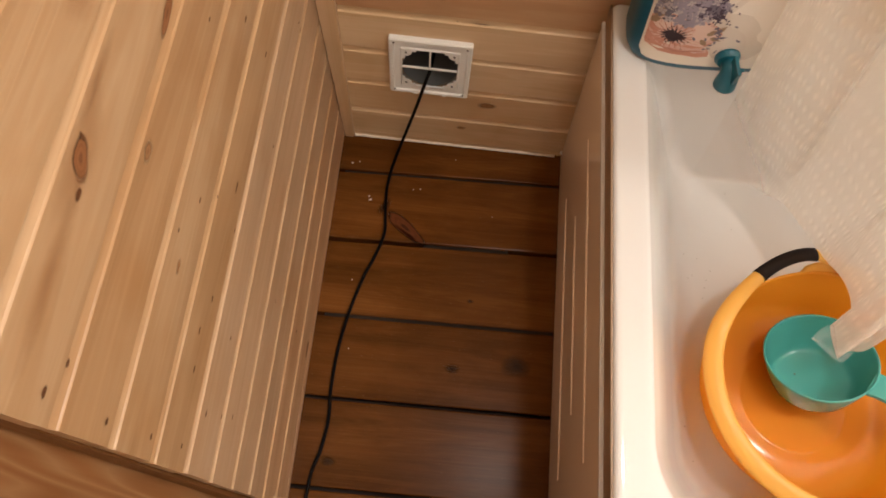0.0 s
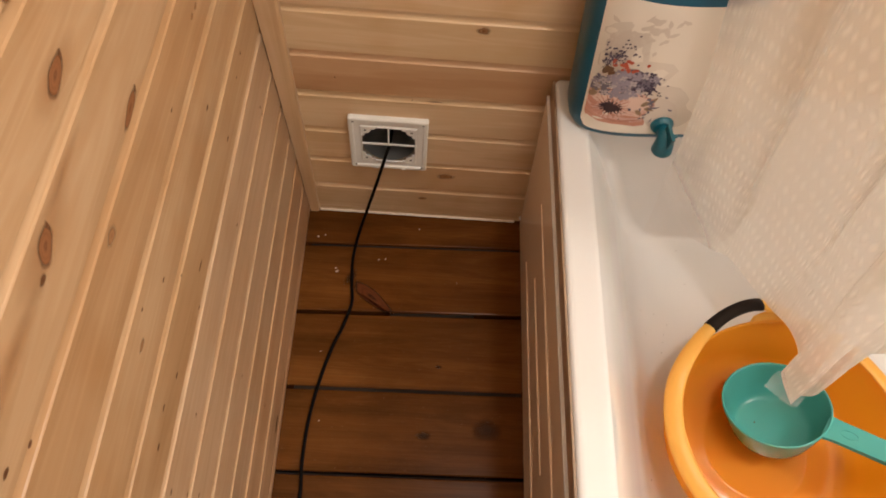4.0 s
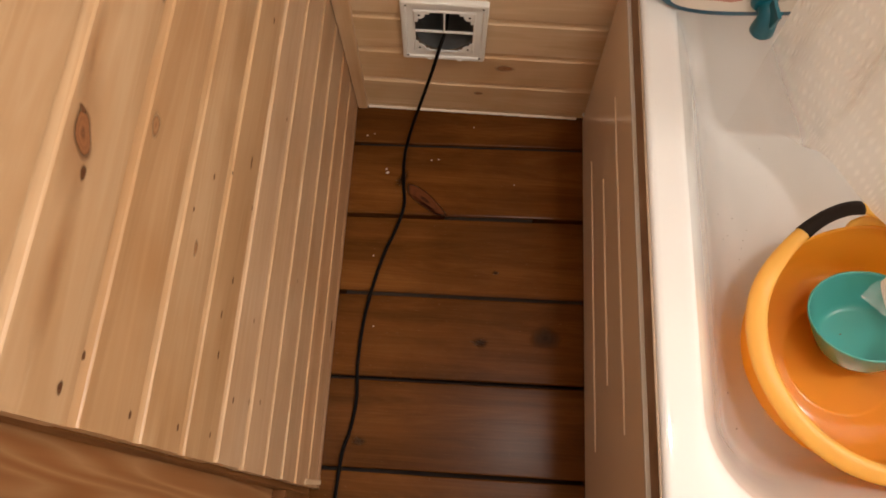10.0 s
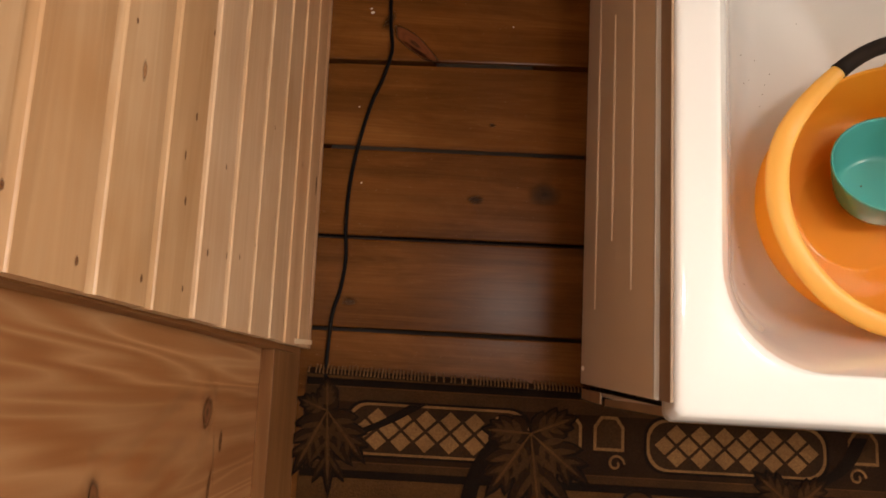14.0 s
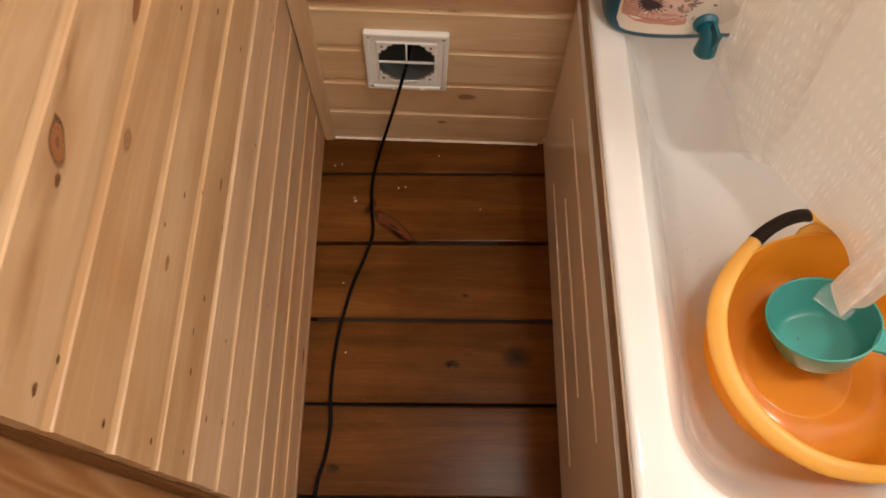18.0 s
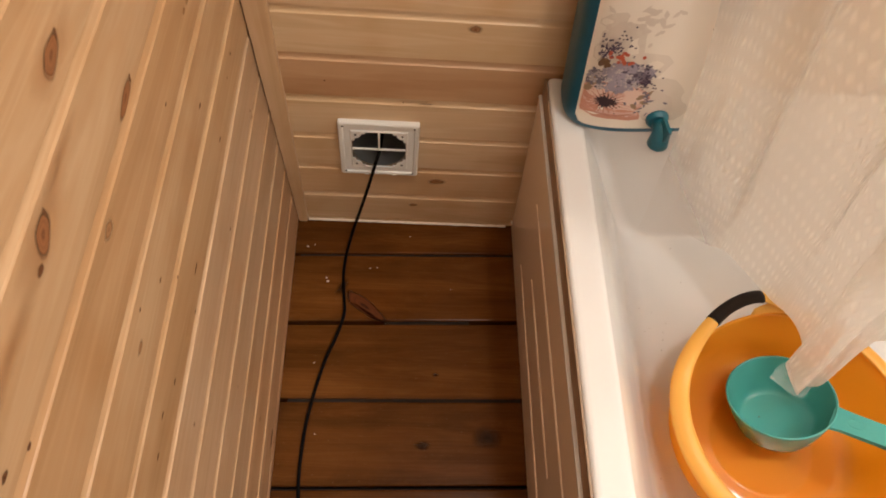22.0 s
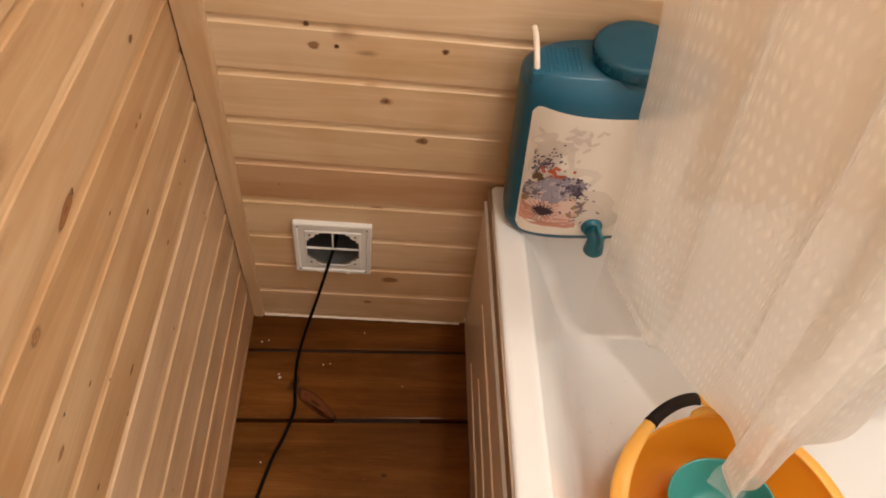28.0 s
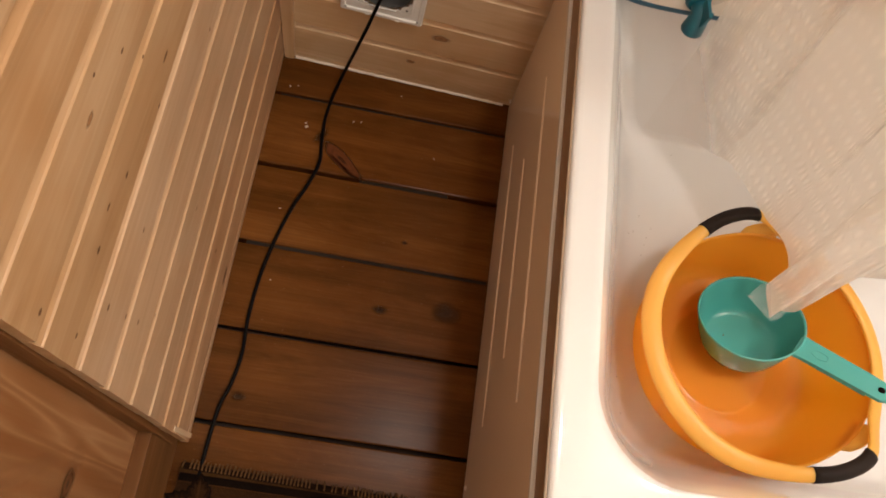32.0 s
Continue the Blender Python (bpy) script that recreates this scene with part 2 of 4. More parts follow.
for m in (black, black_grip):
    m.node_tree.nodes["Principled BSDF"].inputs["Specular IOR Level"].default_value = 0.07
rug_field = pile("rug_field", (0.092, 0.040, 0.0115), (0.056, 0.023, 0.0066))
rug_dark = pile("rug_dark", (0.012, 0.0052, 0.0024), (0.007, 0.003, 0.0015))
rug_brown = pile("rug_brown", (0.027, 0.0105, 0.0034), (0.016, 0.006, 0.0022))
rug_light = pile("rug_light", (0.235, 0.120, 0.044), (0.150, 0.074, 0.026))
rug_lattice = pile("rug_lattice", (0.040, 0.017, 0.0062), (0.024, 0.010, 0.0040))
rug_mid = pile("rug_mid", (0.058, 0.0245, 0.0076), (0.036, 0.0150, 0.0048))


def film_plastic():
    """Milky shower-curtain film with rows of small embossed drops."""
    m, nt, b = material("curtain_film")
    nt.nodes.remove(b)
    uv = nt.nodes.new("ShaderNodeUVMap")
    sep = nt.nodes.new("ShaderNodeSeparateXYZ")
    nt.links.new(uv.outputs[0], sep.inputs[0])
    k = 2 * math.pi / 0.034
    sway, run = noise_at(nt, uv.outputs[0], 5, 3, 0.6), noise_at(nt, uv.outputs[0], 23, 2, 0.5)
    shift = maths(nt, "MULTIPLY_ADD", sway, 0.07, maths(nt, "MULTIPLY", run, 0.006))
    u, v = maths(nt, "MULTIPLY", maths(nt, "ADD", sep.outputs[0], shift), k), maths(nt, "MULTIPLY", maths(nt, "ADD", sep.outputs[1], maths(nt, "MULTIPLY", shift, 0.6)), k * 0.55)
    dots = maths(nt, "MULTIPLY", maths(nt, "SINE", maths(nt, "ADD", u, v)), maths(nt, "SINE", maths(nt, "SUBTRACT", u, v)))
    drop = maths(nt, "MULTIPLY", maths(nt, "MAXIMUM", dots, 0.0), ramp(nt, noise_at(nt, uv.outputs[0], 6, 3, 0.6), [(0.36, (0.12, 0.12, 0.12)), (0.62, (1, 1, 1))]))
    crease = noise_at(nt, uv.outputs[0], 6, 3, 0.5, 1.0)
    n = add(nt, "ShaderNodeBump", Strength=0.50, Distance=0.006)
    nt.links.new(maths(nt, "ADD", maths(nt, "MULTIPLY", drop, 0.55), maths(nt, "MULTIPLY", crease, 2.2)), n.inputs["Height"])
    diff = add(nt, "ShaderNodeBsdfDiffuse", Color=(0.985, 0.975, 0.95, 1))
    thin = add(nt, "ShaderNodeBsdfTranslucent", Color=(0.98, 0.96, 0.92, 1))
    gloss = add(nt, "ShaderNodeBsdfGlossy", Color=(0.95, 0.93, 0.9, 1), Roughness=0.32)
    clear = add(nt, "ShaderNodeBsdfTransparent", Color=(0.99, 0.98, 0.97, 1))
    for s in (diff, thin, gloss):
        nt.links.new(n.outputs[0], s.inputs["Normal"])

    def blend(fac, x, y):
        mix = nt.nodes.new("ShaderNodeMixShader")
        if isinstance(fac, float):
            mix.inputs[0].default_value = fac
        else:
            nt.links.new(fac, mix.inputs[0])
        nt.links.new(x, mix.inputs[1])
        nt.links.new(y, mix.inputs[2])
        return mix.outputs[0]

    body = blend(0.14, blend(0.68, diff.outputs[0], thin.outputs[0]), gloss.outputs[0])
    # the free edge is worn thin and clear, the rest milky
    high = maths(nt, "MINIMUM", maths(nt, "MULTIPLY_ADD", sep.outputs[1], 1.6, -0.64), 0.22)
    worn = maths(nt, "ADD", high, maths(nt, "MULTIPLY_ADD", sway, 0.06, sep.outputs[0]))
    milk = ramp(nt, worn, [(0.02, (0.015, 0.015, 0.015)), (0.13, (0.20, 0.20, 0.20)), (0.24, (0.60, 0.60, 0.60)), (0.36, (0.78, 0.78, 0.78))])
    thick = maths(nt, "MULTIPLY", milk, maths(nt, "MULTIPLY_ADD", drop, 0.17, 1.0))
    nt.links.new(blend(thick, clear.outputs[0], body), nt.nodes["Material Output"].inputs[0])
    return m


film = film_plastic()


def thin_film():
    """Clear wet film with a faint milky cast."""
    m, nt, b = material("clear_film")
    co = nt.nodes.new("ShaderNodeTexCoord")
    b.inputs["Base Color"].default_value = (0.85, 0.86, 0.84, 1)
    b.inputs["Roughness"].default_value = 0.15
    nt.links.new(maths(nt, "MULTIPLY_ADD", noise_at(nt, co.outputs["Object"], 60, 4), 0.30, 0.02), b.inputs["Alpha"])
    return m


film_clear = thin_film()


# ---- mesh helpers ----
def part(name, bm, mat, parent=None, label="", smooth=False):
    """Links a bmesh as one mesh object, under a thing or a part."""
    me = bpy.data.meshes.new(name)
    bm.normal_update()
    bm.to_mesh(me)
    bm.free()
    if smooth:
        me.shade_smooth()
    me.materials.append(mat)
    ob = new(name, me)
    ob.parent = parent
    if label:
        ob["label"] = label
    return ob


def shared(name, me, parent, m):
    ob = new(name, me)
    ob.parent, ob.matrix_basis = parent, m
    return ob


def empty(name, label, category, group="", kind=""):
    return tagged(new(name), label, category, group, kind)


def box(x0, x1, y0, y1, z0, z1, bevel=0.0, steps=2, bm=None):
    bm = bm or bmesh.new()
    vs = [bm.verts.new((x, y, z)) for x in (x0, x1) for y in (y0, y1) for z in (z0, z1)]
    quads = ((0, 1, 3, 2), (4, 6, 7, 5), (0, 4, 5, 1), (2, 3, 7, 6), (0, 2, 6, 4), (1, 5, 7, 3))
    faces = [bm.faces.new([vs[i] for i in q]) for q in quads]
    if bevel:
        edges = list({e for f in faces for e in f.edges})
        bmesh.ops.bevel(bm, geom=edges, offset=bevel, segments=steps, profile=0.6, affect="EDGES")
    return bm


def skin(rings, closed=True, cap_start=False, cap_end=False, bm=None):
    """Joins rings of points, each with the same count, into a surface."""
    bm = bm or bmesh.new()
    rows = [[bm.verts.new(p) for p in ring] for ring in rings]
    n = len(rows[0])
    for a, b in zip(rows, rows[1:]):
        for i in range(n if closed else n - 1):
            j = (i + 1) % n
            bm.faces.new((a[i], a[j], b[j], b[i]))
    if cap_start:
        bm.faces.new(rows[0][::-1])
    if cap_end:
        bm.faces.new(rows[-1])
    return bm


def turned(profile, centre=(0, 0), n=48, cap_start=False, cap_end=False, bm=None):
    """A body of revolution from (radius, z) pairs."""
    turn = [2 * math.pi * i / n for i in range(n)]
    return skin([[(centre[0] + r * math.cos(a), centre[1] + r * math.sin(a), z) for a in turn] for r, z in profile], True, cap_start, cap_end, bm)


def spline(points, per=8):
    """A smooth line through points."""
    ps = [Vector(p) for p in points]
    ps = [2 * ps[0] - ps[1], *ps, 2 * ps[-1] - ps[-2]]
    out = []
    for a, b, c, d in zip(ps, ps[1:], ps[2:], ps[3:]):
        for i in range(per):
            t = i / per
            out.append(0.5 * ((2 * b) + (c - a) * t + (2 * a - 5 * b + 4 * c - d) * t * t + (3 * b - a - 3 * c + d) * t ** 3))
    return out + [ps[-2]]


def tube(points, radius, n=10, bm=None):
    """A round bar along a line; radius is one number or one for each point."""
    rings, side = [], None
    for i, p in enumerate(points):
        ahead = (points[min(i + 1, len(points) - 1)] - points[max(i - 1, 0)]).normalized()
        side = (side - ahead * side.dot(ahead)).normalized() if side else ahead.orthogonal().normalized()
        up = ahead.cross(side)
        r = radius[i] if isinstance(radius, (list, tuple)) else radius
        rings.append([p + r * (math.cos(2 * math.pi * k / n) * side + math.sin(2 * math.pi * k / n) * up) for k in range(n)])
    return skin(rings, True, True, True, bm)


def slab(outline, z0, z1, bm=None):
    """A flat plate from an outline of (x, y) pairs, counter-clockwise."""
    bm = bm or bmesh.new()
    low, top = [bm.verts.new((x, y, z0)) for x, y in outline], [bm.verts.new((x, y, z1)) for x, y in outline]
    n = len(outline)
    for i in range(n):
        j = (i + 1) % n
        bm.faces.new((low[i], low[j], top[j], top[i]))
    bm.faces.new(top)
    bm.faces.new(low[::-1])
    return bm


def rounded(x0, x1, y0, y1, r, n=8):
    """The outline of a rectangle with round corners, counter-clockwise."""
    out = []
    for cx, cy, a in ((x1 - r, y1 - r, 0), (x0 + r, y1 - r, 90), (x0 + r, y0 + r, 180), (x1 - r, y0 + r, 270)):
        out += [(cx + r * math.cos(radians(a + 90 * i / n)), cy + r * math.sin(radians(a + 90 * i / n))) for i in range(n + 1)]
    return out


def knot(parent, m, length, width, mat):
    """A thin oval inlay with its own rings; m turns its x along the grain and z out of the board."""
    bm, n = bmesh.new(), 20
    uv = bm.loops.layers.uv.new("UVMap")
    wob = [1 + 0.06 * math.sin(3 * a + length * 900) + 0.04 * math.sin(5 * a) for a in (2 * math.pi * i / n for i in range(n))]
    mid = bm.verts.new((0, 0, 0))
    ring = [bm.verts.new((0.5 * length * w * math.cos(2 * math.pi * i / n), 0.5 * width * w * math.sin(2 * math.pi * i / n), 0)) for i, w in enumerate(wob)]
    for i in range(n):
        f = bm.faces.new((mid, ring[i], ring[(i + 1) % n]))
        for loop, k in zip(f.loops, (None, i, i + 1)):
            loop[uv].uv = (0, 0) if k is None else (math.cos(2 * math.pi * k / n), math.sin(2 * math.pi * k / n))
    ob = part("knot", bm, mat, parent)
    ob.matrix_basis = m
    return ob


# ---- structure ----
PITCH = 0.0945
ROOM_X, ROOM_Y, CEILING = 2.12, -1.9, 2.6


def board_mesh(name, length, pitch=PITCH, mat=pine, sunk=1.8, skew=0.0, notch=None):
    """A lining board: flat face, eased edges, and a sunk tongue along its upper edge. x runs along it, y out of the wall."""
    prof = ((0.0, -0.013), (0.0, -0.0036 * sunk), (0.0005, -0.0010 * sunk), (0.0018, 0.0), (pitch - 0.0146, 0.0), (pitch - 0.0138, -0.0004 * sunk),
            (pitch - 0.0128, -0.0012 * sunk), (pitch - 0.0060, -0.0030 * sunk), (pitch - 0.0002, -0.0042 * sunk), (pitch - 0.0002, -0.013))
    bm = bmesh.new()
    if notch:
        # cut out along its lower edge: from x0 to x1, up to z1
        x0, x1, z1 = notch
        for a, b, p in ((0, x0, prof), (x0, x1, ((z1, -0.013), (z1, 0.0), *prof[4:])), (x1, length, prof)):
            skin([[(x, y, z) for z, y in p] for x in (a, b)], True, True, True, bm)
    else:
        skin([[(x + skew * z, y, z) for z, y in prof] for x in (0, length)], True, True, True, bm)
    bmesh.ops.recalc_face_normals(bm, faces=bm.faces[:])
    me = bpy.data.meshes.new(name)
    bm.to_mesh(me)
    bm.free()
    me.materials.append(mat)
    return me


# back wall: horizontal boards, from the left corner to the far end of the bath, round the duct's hole
VENT_X, VENT_Z = 0.2015, 0.267
SEAMS = [-0.084, 0.014, 0.108, 0.203, 0.298, 0.399, 0.495, 0.589, 0.682, 0.771]
SEAMS += [0.771 + 0.0945 * k for k in range(1, 20)]
bm = box(0.032, 0.13, 0.0135, 0.12, -0.1, CEILING)
box(0.273, ROOM_X, 0.0135, 0.12, -0.1, CEILING, bm=bm)
box(0.13, 0.273, 0.0135, 0.12, -0.1, 0.2, bm=bm)
box(0.13, 0.273, 0.0135, 0.12, 0.344, CEILING, bm=bm)
wall_back = tagged(part("wall_back", bm, plaster), "wall lined with pale horizontal pine tongue-and-groove boards", "wall", kind="structure")
full, short_l, short_r = (board_mesh(n, l) for n, l in (("plank_long", ROOM_X - 0.032), ("plank_left", 0.111), ("plank_right", ROOM_X - 0.265)))
notched = board_mesh("plank_notched", ROOM_X - 0.032, notch=(0.111, 0.233, 0.0356))
dark_long = board_mesh("plank_red", ROOM_X - 0.032, PITCH, pine_red)
for z, above in zip(SEAMS, SEAMS[1:]):
    turn = pose(0, 0, z) @ Matrix.Diagonal((1, -1, (above - z) / PITCH, 1))
    if 0.29 < z < 0.335:
        shared("plank", notched, wall_back, pose(0.032, 0, 0) @ turn)
    elif 0.15 < z < 0.29:
        shared("plank", short_l, wall_back, pose(0.032, 0, 0) @ turn)
        shared("plank", short_r, wall_back, pose(0.265, 0, 0) @ turn)
    else:
        shared("plank", dark_long if 0.38 < z < 0.45 else full, wall_back, pose(0.032, 0, 0) @ turn)

# left wall: horizontal boards that end at the door; it leans and stands a little askew
LEAN, ASKEW, FOOT, WALL_END = -1.72, 1.43, 0.017, -0.768
AT_LEFT = pose(FOOT, 0, 0, 0, LEAN, ASKEW)
SIDE_SEAMS = [0.006, 0.024, 0.1106, 0.1966, 0.2786, 0.3671, 0.4566, 0.5426, 0.6301, 0.7166, 0.8066, 0.8956]
SIDE_SEAMS += [0.8956 + 0.0885 * k for k in range(1, 20)]
wall_left = tagged(part("wall_left", box(-0.090, -0.0135, WALL_END + 0.080, 0.10, 0.03, CEILING), plaster), "partition lined with pale knotty pine boards", "wall", kind="structure")
wall_left.matrix_basis = AT_LEFT
side, side_shaded = board_mesh("plank_side", 0.789, PITCH, pine_side, 1.45, 0.041), board_mesh("plank_side_shaded", 0.789, PITCH, pine_red, 1.45, 0.041)
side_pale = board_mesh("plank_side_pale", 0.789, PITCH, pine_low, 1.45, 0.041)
# tone set by height: three foot boards darkened for shade, next four paler
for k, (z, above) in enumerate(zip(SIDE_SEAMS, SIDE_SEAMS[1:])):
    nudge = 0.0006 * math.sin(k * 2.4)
    shared("plank", side_shaded if k < 3 else side_pale if k < 7 else side, wall_left, pose(0, -0.785 + 0.041 * z + nudge, z, 0, 0, 90) @ Matrix.Diagonal((1, -1, (above - z) / PITCH, 1)))


# stains lie lowest, dark hearts on top
PROUD = {resin: 0.0003, knot_pale: 0.0006, knot_red: 0.0006, knot_dark: 0.0009}


def on_left(y, z, length, width, mat, tilt=0.0):
    knot(wall_left, pose(PROUD[mat], y, z, 90, 0, 90) @ pose(0, 0, 0, 0, 0, tilt), length, width, mat)


def on_back(x, z, length, width, mat, tilt=0.0):
    knot(wall_back, pose(x, -PROUD[mat], z, 90, 0, 0) @ pose(0, 0, 0, 0, 0, tilt), length, width, mat)


for y, z, a, b, m in ((-0.155, 0.831, 0.016, 0.010, knot_dark), (-0.216, 0.753, 0.012, 0.007, knot_pale), (-0.269, 0.658, 0.012, 0.006, knot_dark), (-0.250, 0.573, 0.012, 0.005, knot_dark),
                      (-0.523, 0.783, 0.026, 0.015, knot_pale), (-0.444, 0.572, 0.020, 0.005, knot_dark), (-0.584, 0.673, 0.020, 0.009, knot_pale), (-0.582, 0.571, 0.010, 0.005, knot_dark),
                      (-0.662, 0.578, 0.010, 0.005, knot_dark), (-0.623, 0.587, 0.011, 0.004, knot_dark), (-0.489, 0.548, 0.008, 0.004, knot_dark), (-0.507, 0.662, 0.009, 0.004, knot_dark), (-0.554, 0.692, 0.006, 0.004, knot_dark),
                      (-0.708, 0.808, 0.008, 0.005, knot_dark), (-0.731, 0.825, 0.011, 0.006, knot_dark), (-0.737, 0.732, 0.008, 0.005, knot_dark), (-0.738, 0.644, 0.008, 0.005, knot_dark), (-0.738, 0.566, 0.007, 0.004, knot_dark),
                      (-0.698, 0.515, 0.009, 0.005, knot_dark), (-0.693, 0.461, 0.009, 0.004, knot_dark), (-0.688, 0.419, 0.008, 0.004, knot_dark), (-0.666, 0.366, 0.007, 0.003, knot_dark),
                      (-0.601, 0.855, 0.012, 0.007, knot_dark),
                      (-0.663, 0.857, 0.150, 0.022, resin), (-0.521, 0.875, 0.100, 0.016, resin), (-0.577, 0.865, 0.120, 0.040, resin), (-0.464, 0.920, 0.100, 0.034, resin),
                      (-0.508, 0.048, 0.040, 0.012, knot_dark), (-0.326, 0.471, 0.007, 0.004, knot_dark), (-0.604, 0.485, 0.007, 0.004, knot_dark), (-0.232, 0.921, 0.007, 0.005, knot_pale), (-0.115, 0.596, 0.008, 0.005, knot_dark), (-0.155, 0.590, 0.006, 0.004, knot_dark),
                      (-0.198, 0.752, 0.014, 0.007, knot_pale), (-0.344, 0.741, 0.008, 0.004, knot_dark), (-0.106, 0.454, 0.012, 0.008, knot_pale), (-0.106, 0.470, 0.006, 0.005, knot_dark), (-0.503, 0.320, 0.008, 0.003, knot_dark), (-0.504, 0.156, 0.010, 0.004, knot_dark), (-0.4815, 0.6205, 0.005, 0.005, knot_dark)):
    on_left(y, z, a, b, m)
# large red knots that run askew to the grain, each with a dark split at its upper end
for y, z, a, b, tilt in ((-0.578, 0.8645, 0.038, 0.021, 26), (-0.464, 0.920, 0.044, 0.019, 14), (-0.405, 0.815, 0.054, 0.014, 8), (-0.365, 1.028, 0.040, 0.022, 14), (-0.457, 0.991, 0.022, 0.016, 0)):
    on_left(y, z, a, b, knot_red, tilt)
    c, q = math.cos(radians(tilt)), math.sin(radians(tilt))
    knot(wall_left, pose(PROUD[knot_dark], y + 0.40 * a * c, z + 0.40 * a * q, 90, 0, 90) @ pose(0, 0, 0, 0, 0, tilt + 50), 0.010, 0.0045, knot_dark)
for x, z, a, b, m in ((0.292, 0.642, 0.024, 0.016, knot_pale), (0.355, 0.564, 0.026, 0.018, knot_pale), (0.375, 0.741, 0.014, 0.012, knot_pale),
                      (0.184, 0.734, 0.020, 0.016, knot_pale), (0.319, 0.161, 0.044, 0.022, knot_pale), (0.217, 0.735, 0.009, 0.009, knot_dark), (0.375, 0.741, 0.007, 0.008, knot_dark), (0.110, 0.437, 0.004, 0.004, knot_dark),
                      (0.292, 0.642, 0.008, 0.007, knot_dark), (0.355, 0.564, 0.009, 0.007, knot_red), (0.175, 0.768, 0.011, 0.011, knot_dark), (0.230, 0.758, 0.050, 0.032, resin), (0.268, 0.671, 0.030, 0.008, resin), (0.262, 0.727, 0.040, 0.014, resin), (0.273, 0.072, 0.022, 0.012, knot_pale), (0.286, 0.3915, 0.034, 0.003, knot_dark), (0.245, 0.3925, 0.004, 0.003, knot_dark)):
    on_back(x, z, a, b, m)

# flat cover strip in the corner, cut to the leaning partition
rings = []
for z in (0.004, 0.3, 0.7, 1.1, 1.6, CEILING):
    x = FOOT - 0.030 * z + 0.0016
    rings.append([(z, -q, -p) for p, q in ((x, -0.012), (x, 0.009), (x + 0.0015, 0.0105), (0.0345, 0.0105), (0.037, 0.0095), (0.0383, 0.007), (0.0385, -0.002), (0.0385, -0.012))])
bm = skin(rings, True, True, True)
bmesh.ops.recalc_face_normals(bm, faces=bm.faces[:])
corner = tagged(part("trim", bm, pine_trim), "flat pine cover strip in the corner of the lining", "trim", kind="structure")
corner.matrix_basis = pose(0, 0, 0, 0, -90, 0)
knot(corner, pose(0.035, 0.0108, -0.029, -90, 0, 0), 0.012, 0.010, knot_dark)
knot(corner, pose(0.485, 0.0108, -0.020, -90, 0, 0), 0.006, 0.004, knot_dark)

# floor: stained planks across the passage, with open joints
floor = tagged(part("floor", box(-0.3, ROOM_X, ROOM_Y, 0.1, -0.08, -0.026), plain("floor_underside", (0.02, 0.013, 0.009), 0.9)), "dark-stained worn wooden plank floor with open joints", "floor", kind="structure")
JOINTS = ((0.02, 0.02), (-0.094, -0.078), (-0.258, -0.243), (-0.422, -0.413), (-0.586, -0.578), (-0.748, -0.744), (-0.912, -0.910), (-1.076, -1.075), (-1.24, -1.24), (-1.404, -1.404), (-1.57, -1.57), (-1.74, -1.74), (-1.89, -1.89))
for i, ((l0, r0), (l1, r1)) in enumerate(zip(JOINTS, JOINTS[1:])):
    gap, long = 0.0040 if i in (1, 2) else 0.0034, 0.9 if i < 6 else 2.2
    slope = lambda l, r, x: l + (r - l) * (x - 0.03) / 0.47
    ends = [(-0.14, slope(l1, r1, -0.14) + gap), (long, slope(l1, r1, long) + gap), (long, slope(l0, r0, long) - gap), (-0.14, slope(l0, r0, -0.14) - gap)]
    lift = (0, 0.0008, -0.0006, 0.0004, 0, -0.0008)[i % 6]
    cx, cy = 0.3, (l0 + l1) / 2
    bm = slab([(x - cx, y - cy) for x, y in ends], -0.026, lift)
    top = [e for e in bm.edges if all(v.co.z > -0.01 for v in e.verts)]
    bmesh.ops.bevel(bm, geom=top, offset=0.0032, segments=2, profile=0.6, affect="EDGES")
    plank = part("plank", bm, stained if i < 3 else stained_dark, floor)
    plank.location = (cx, cy, 0)

# dust trodden into the wider joints
for l, r, x0, x1, deep in ((-0.094, -0.078, 0.03, 0.50, 0.006), (-0.258, -0.243, 0.22, 0.40, 0.004), (-0.422, -0.413, 0.04, 0.50, 0.0035)):
    at = [(x, l + (r - l) * (x - 0.03) / 0.47) for x in np.linspace(x0, x1, 30)]
    bm = skin([[(x, y + s * 0.0055, -deep - 0.0015 * abs(s) - 0.0012 * noise.noise((x * 60, l * 9, s))) for s in (-1, -0.4, 0.4, 1)] for x, y in at], False)
    part("joint_dust", bm, dust, floor, "grey dust in the joint")


def on_floor(x, y, length, width, mat, tilt=0.0):
    knot(floor, pose(x, y, 0.0013, 0, 0, tilt), length, width, mat)


on_floor(0.429, -0.488, 0.066, 0.046, knot_floor)
on_floor(0.305, -0.505, 0.034, 0.020, knot_floor)
on_floor(0.329, -0.364, 0.016, 0.010, knot_floor)
on_floor(0.178, -0.216, 0.120, 0.034, split_floor, -38)
on_floor(0.186, -0.232, 0.090, 0.010, knot_floor, -34)
on_floor(0.128, -0.172, 0.050, 0.022, knot_floor, 60)
on_floor(0.095, -0.700, 0.030, 0.018, knot_floor)

line = [Vector((0.040 + 0.0115 * k, -0.0025 - 0.0012 * noise.noise((k * 0.7, 3, 1)), 0.0022)) for k in range(40)]
part("filler_bead", tube(line, [0.0028 + 0.0009 * noise.noise((k * 0.9, 1, 5)) for k in range(40)], 6), panel_plastic, wall_back, "thin pale bead of filler along the floor")

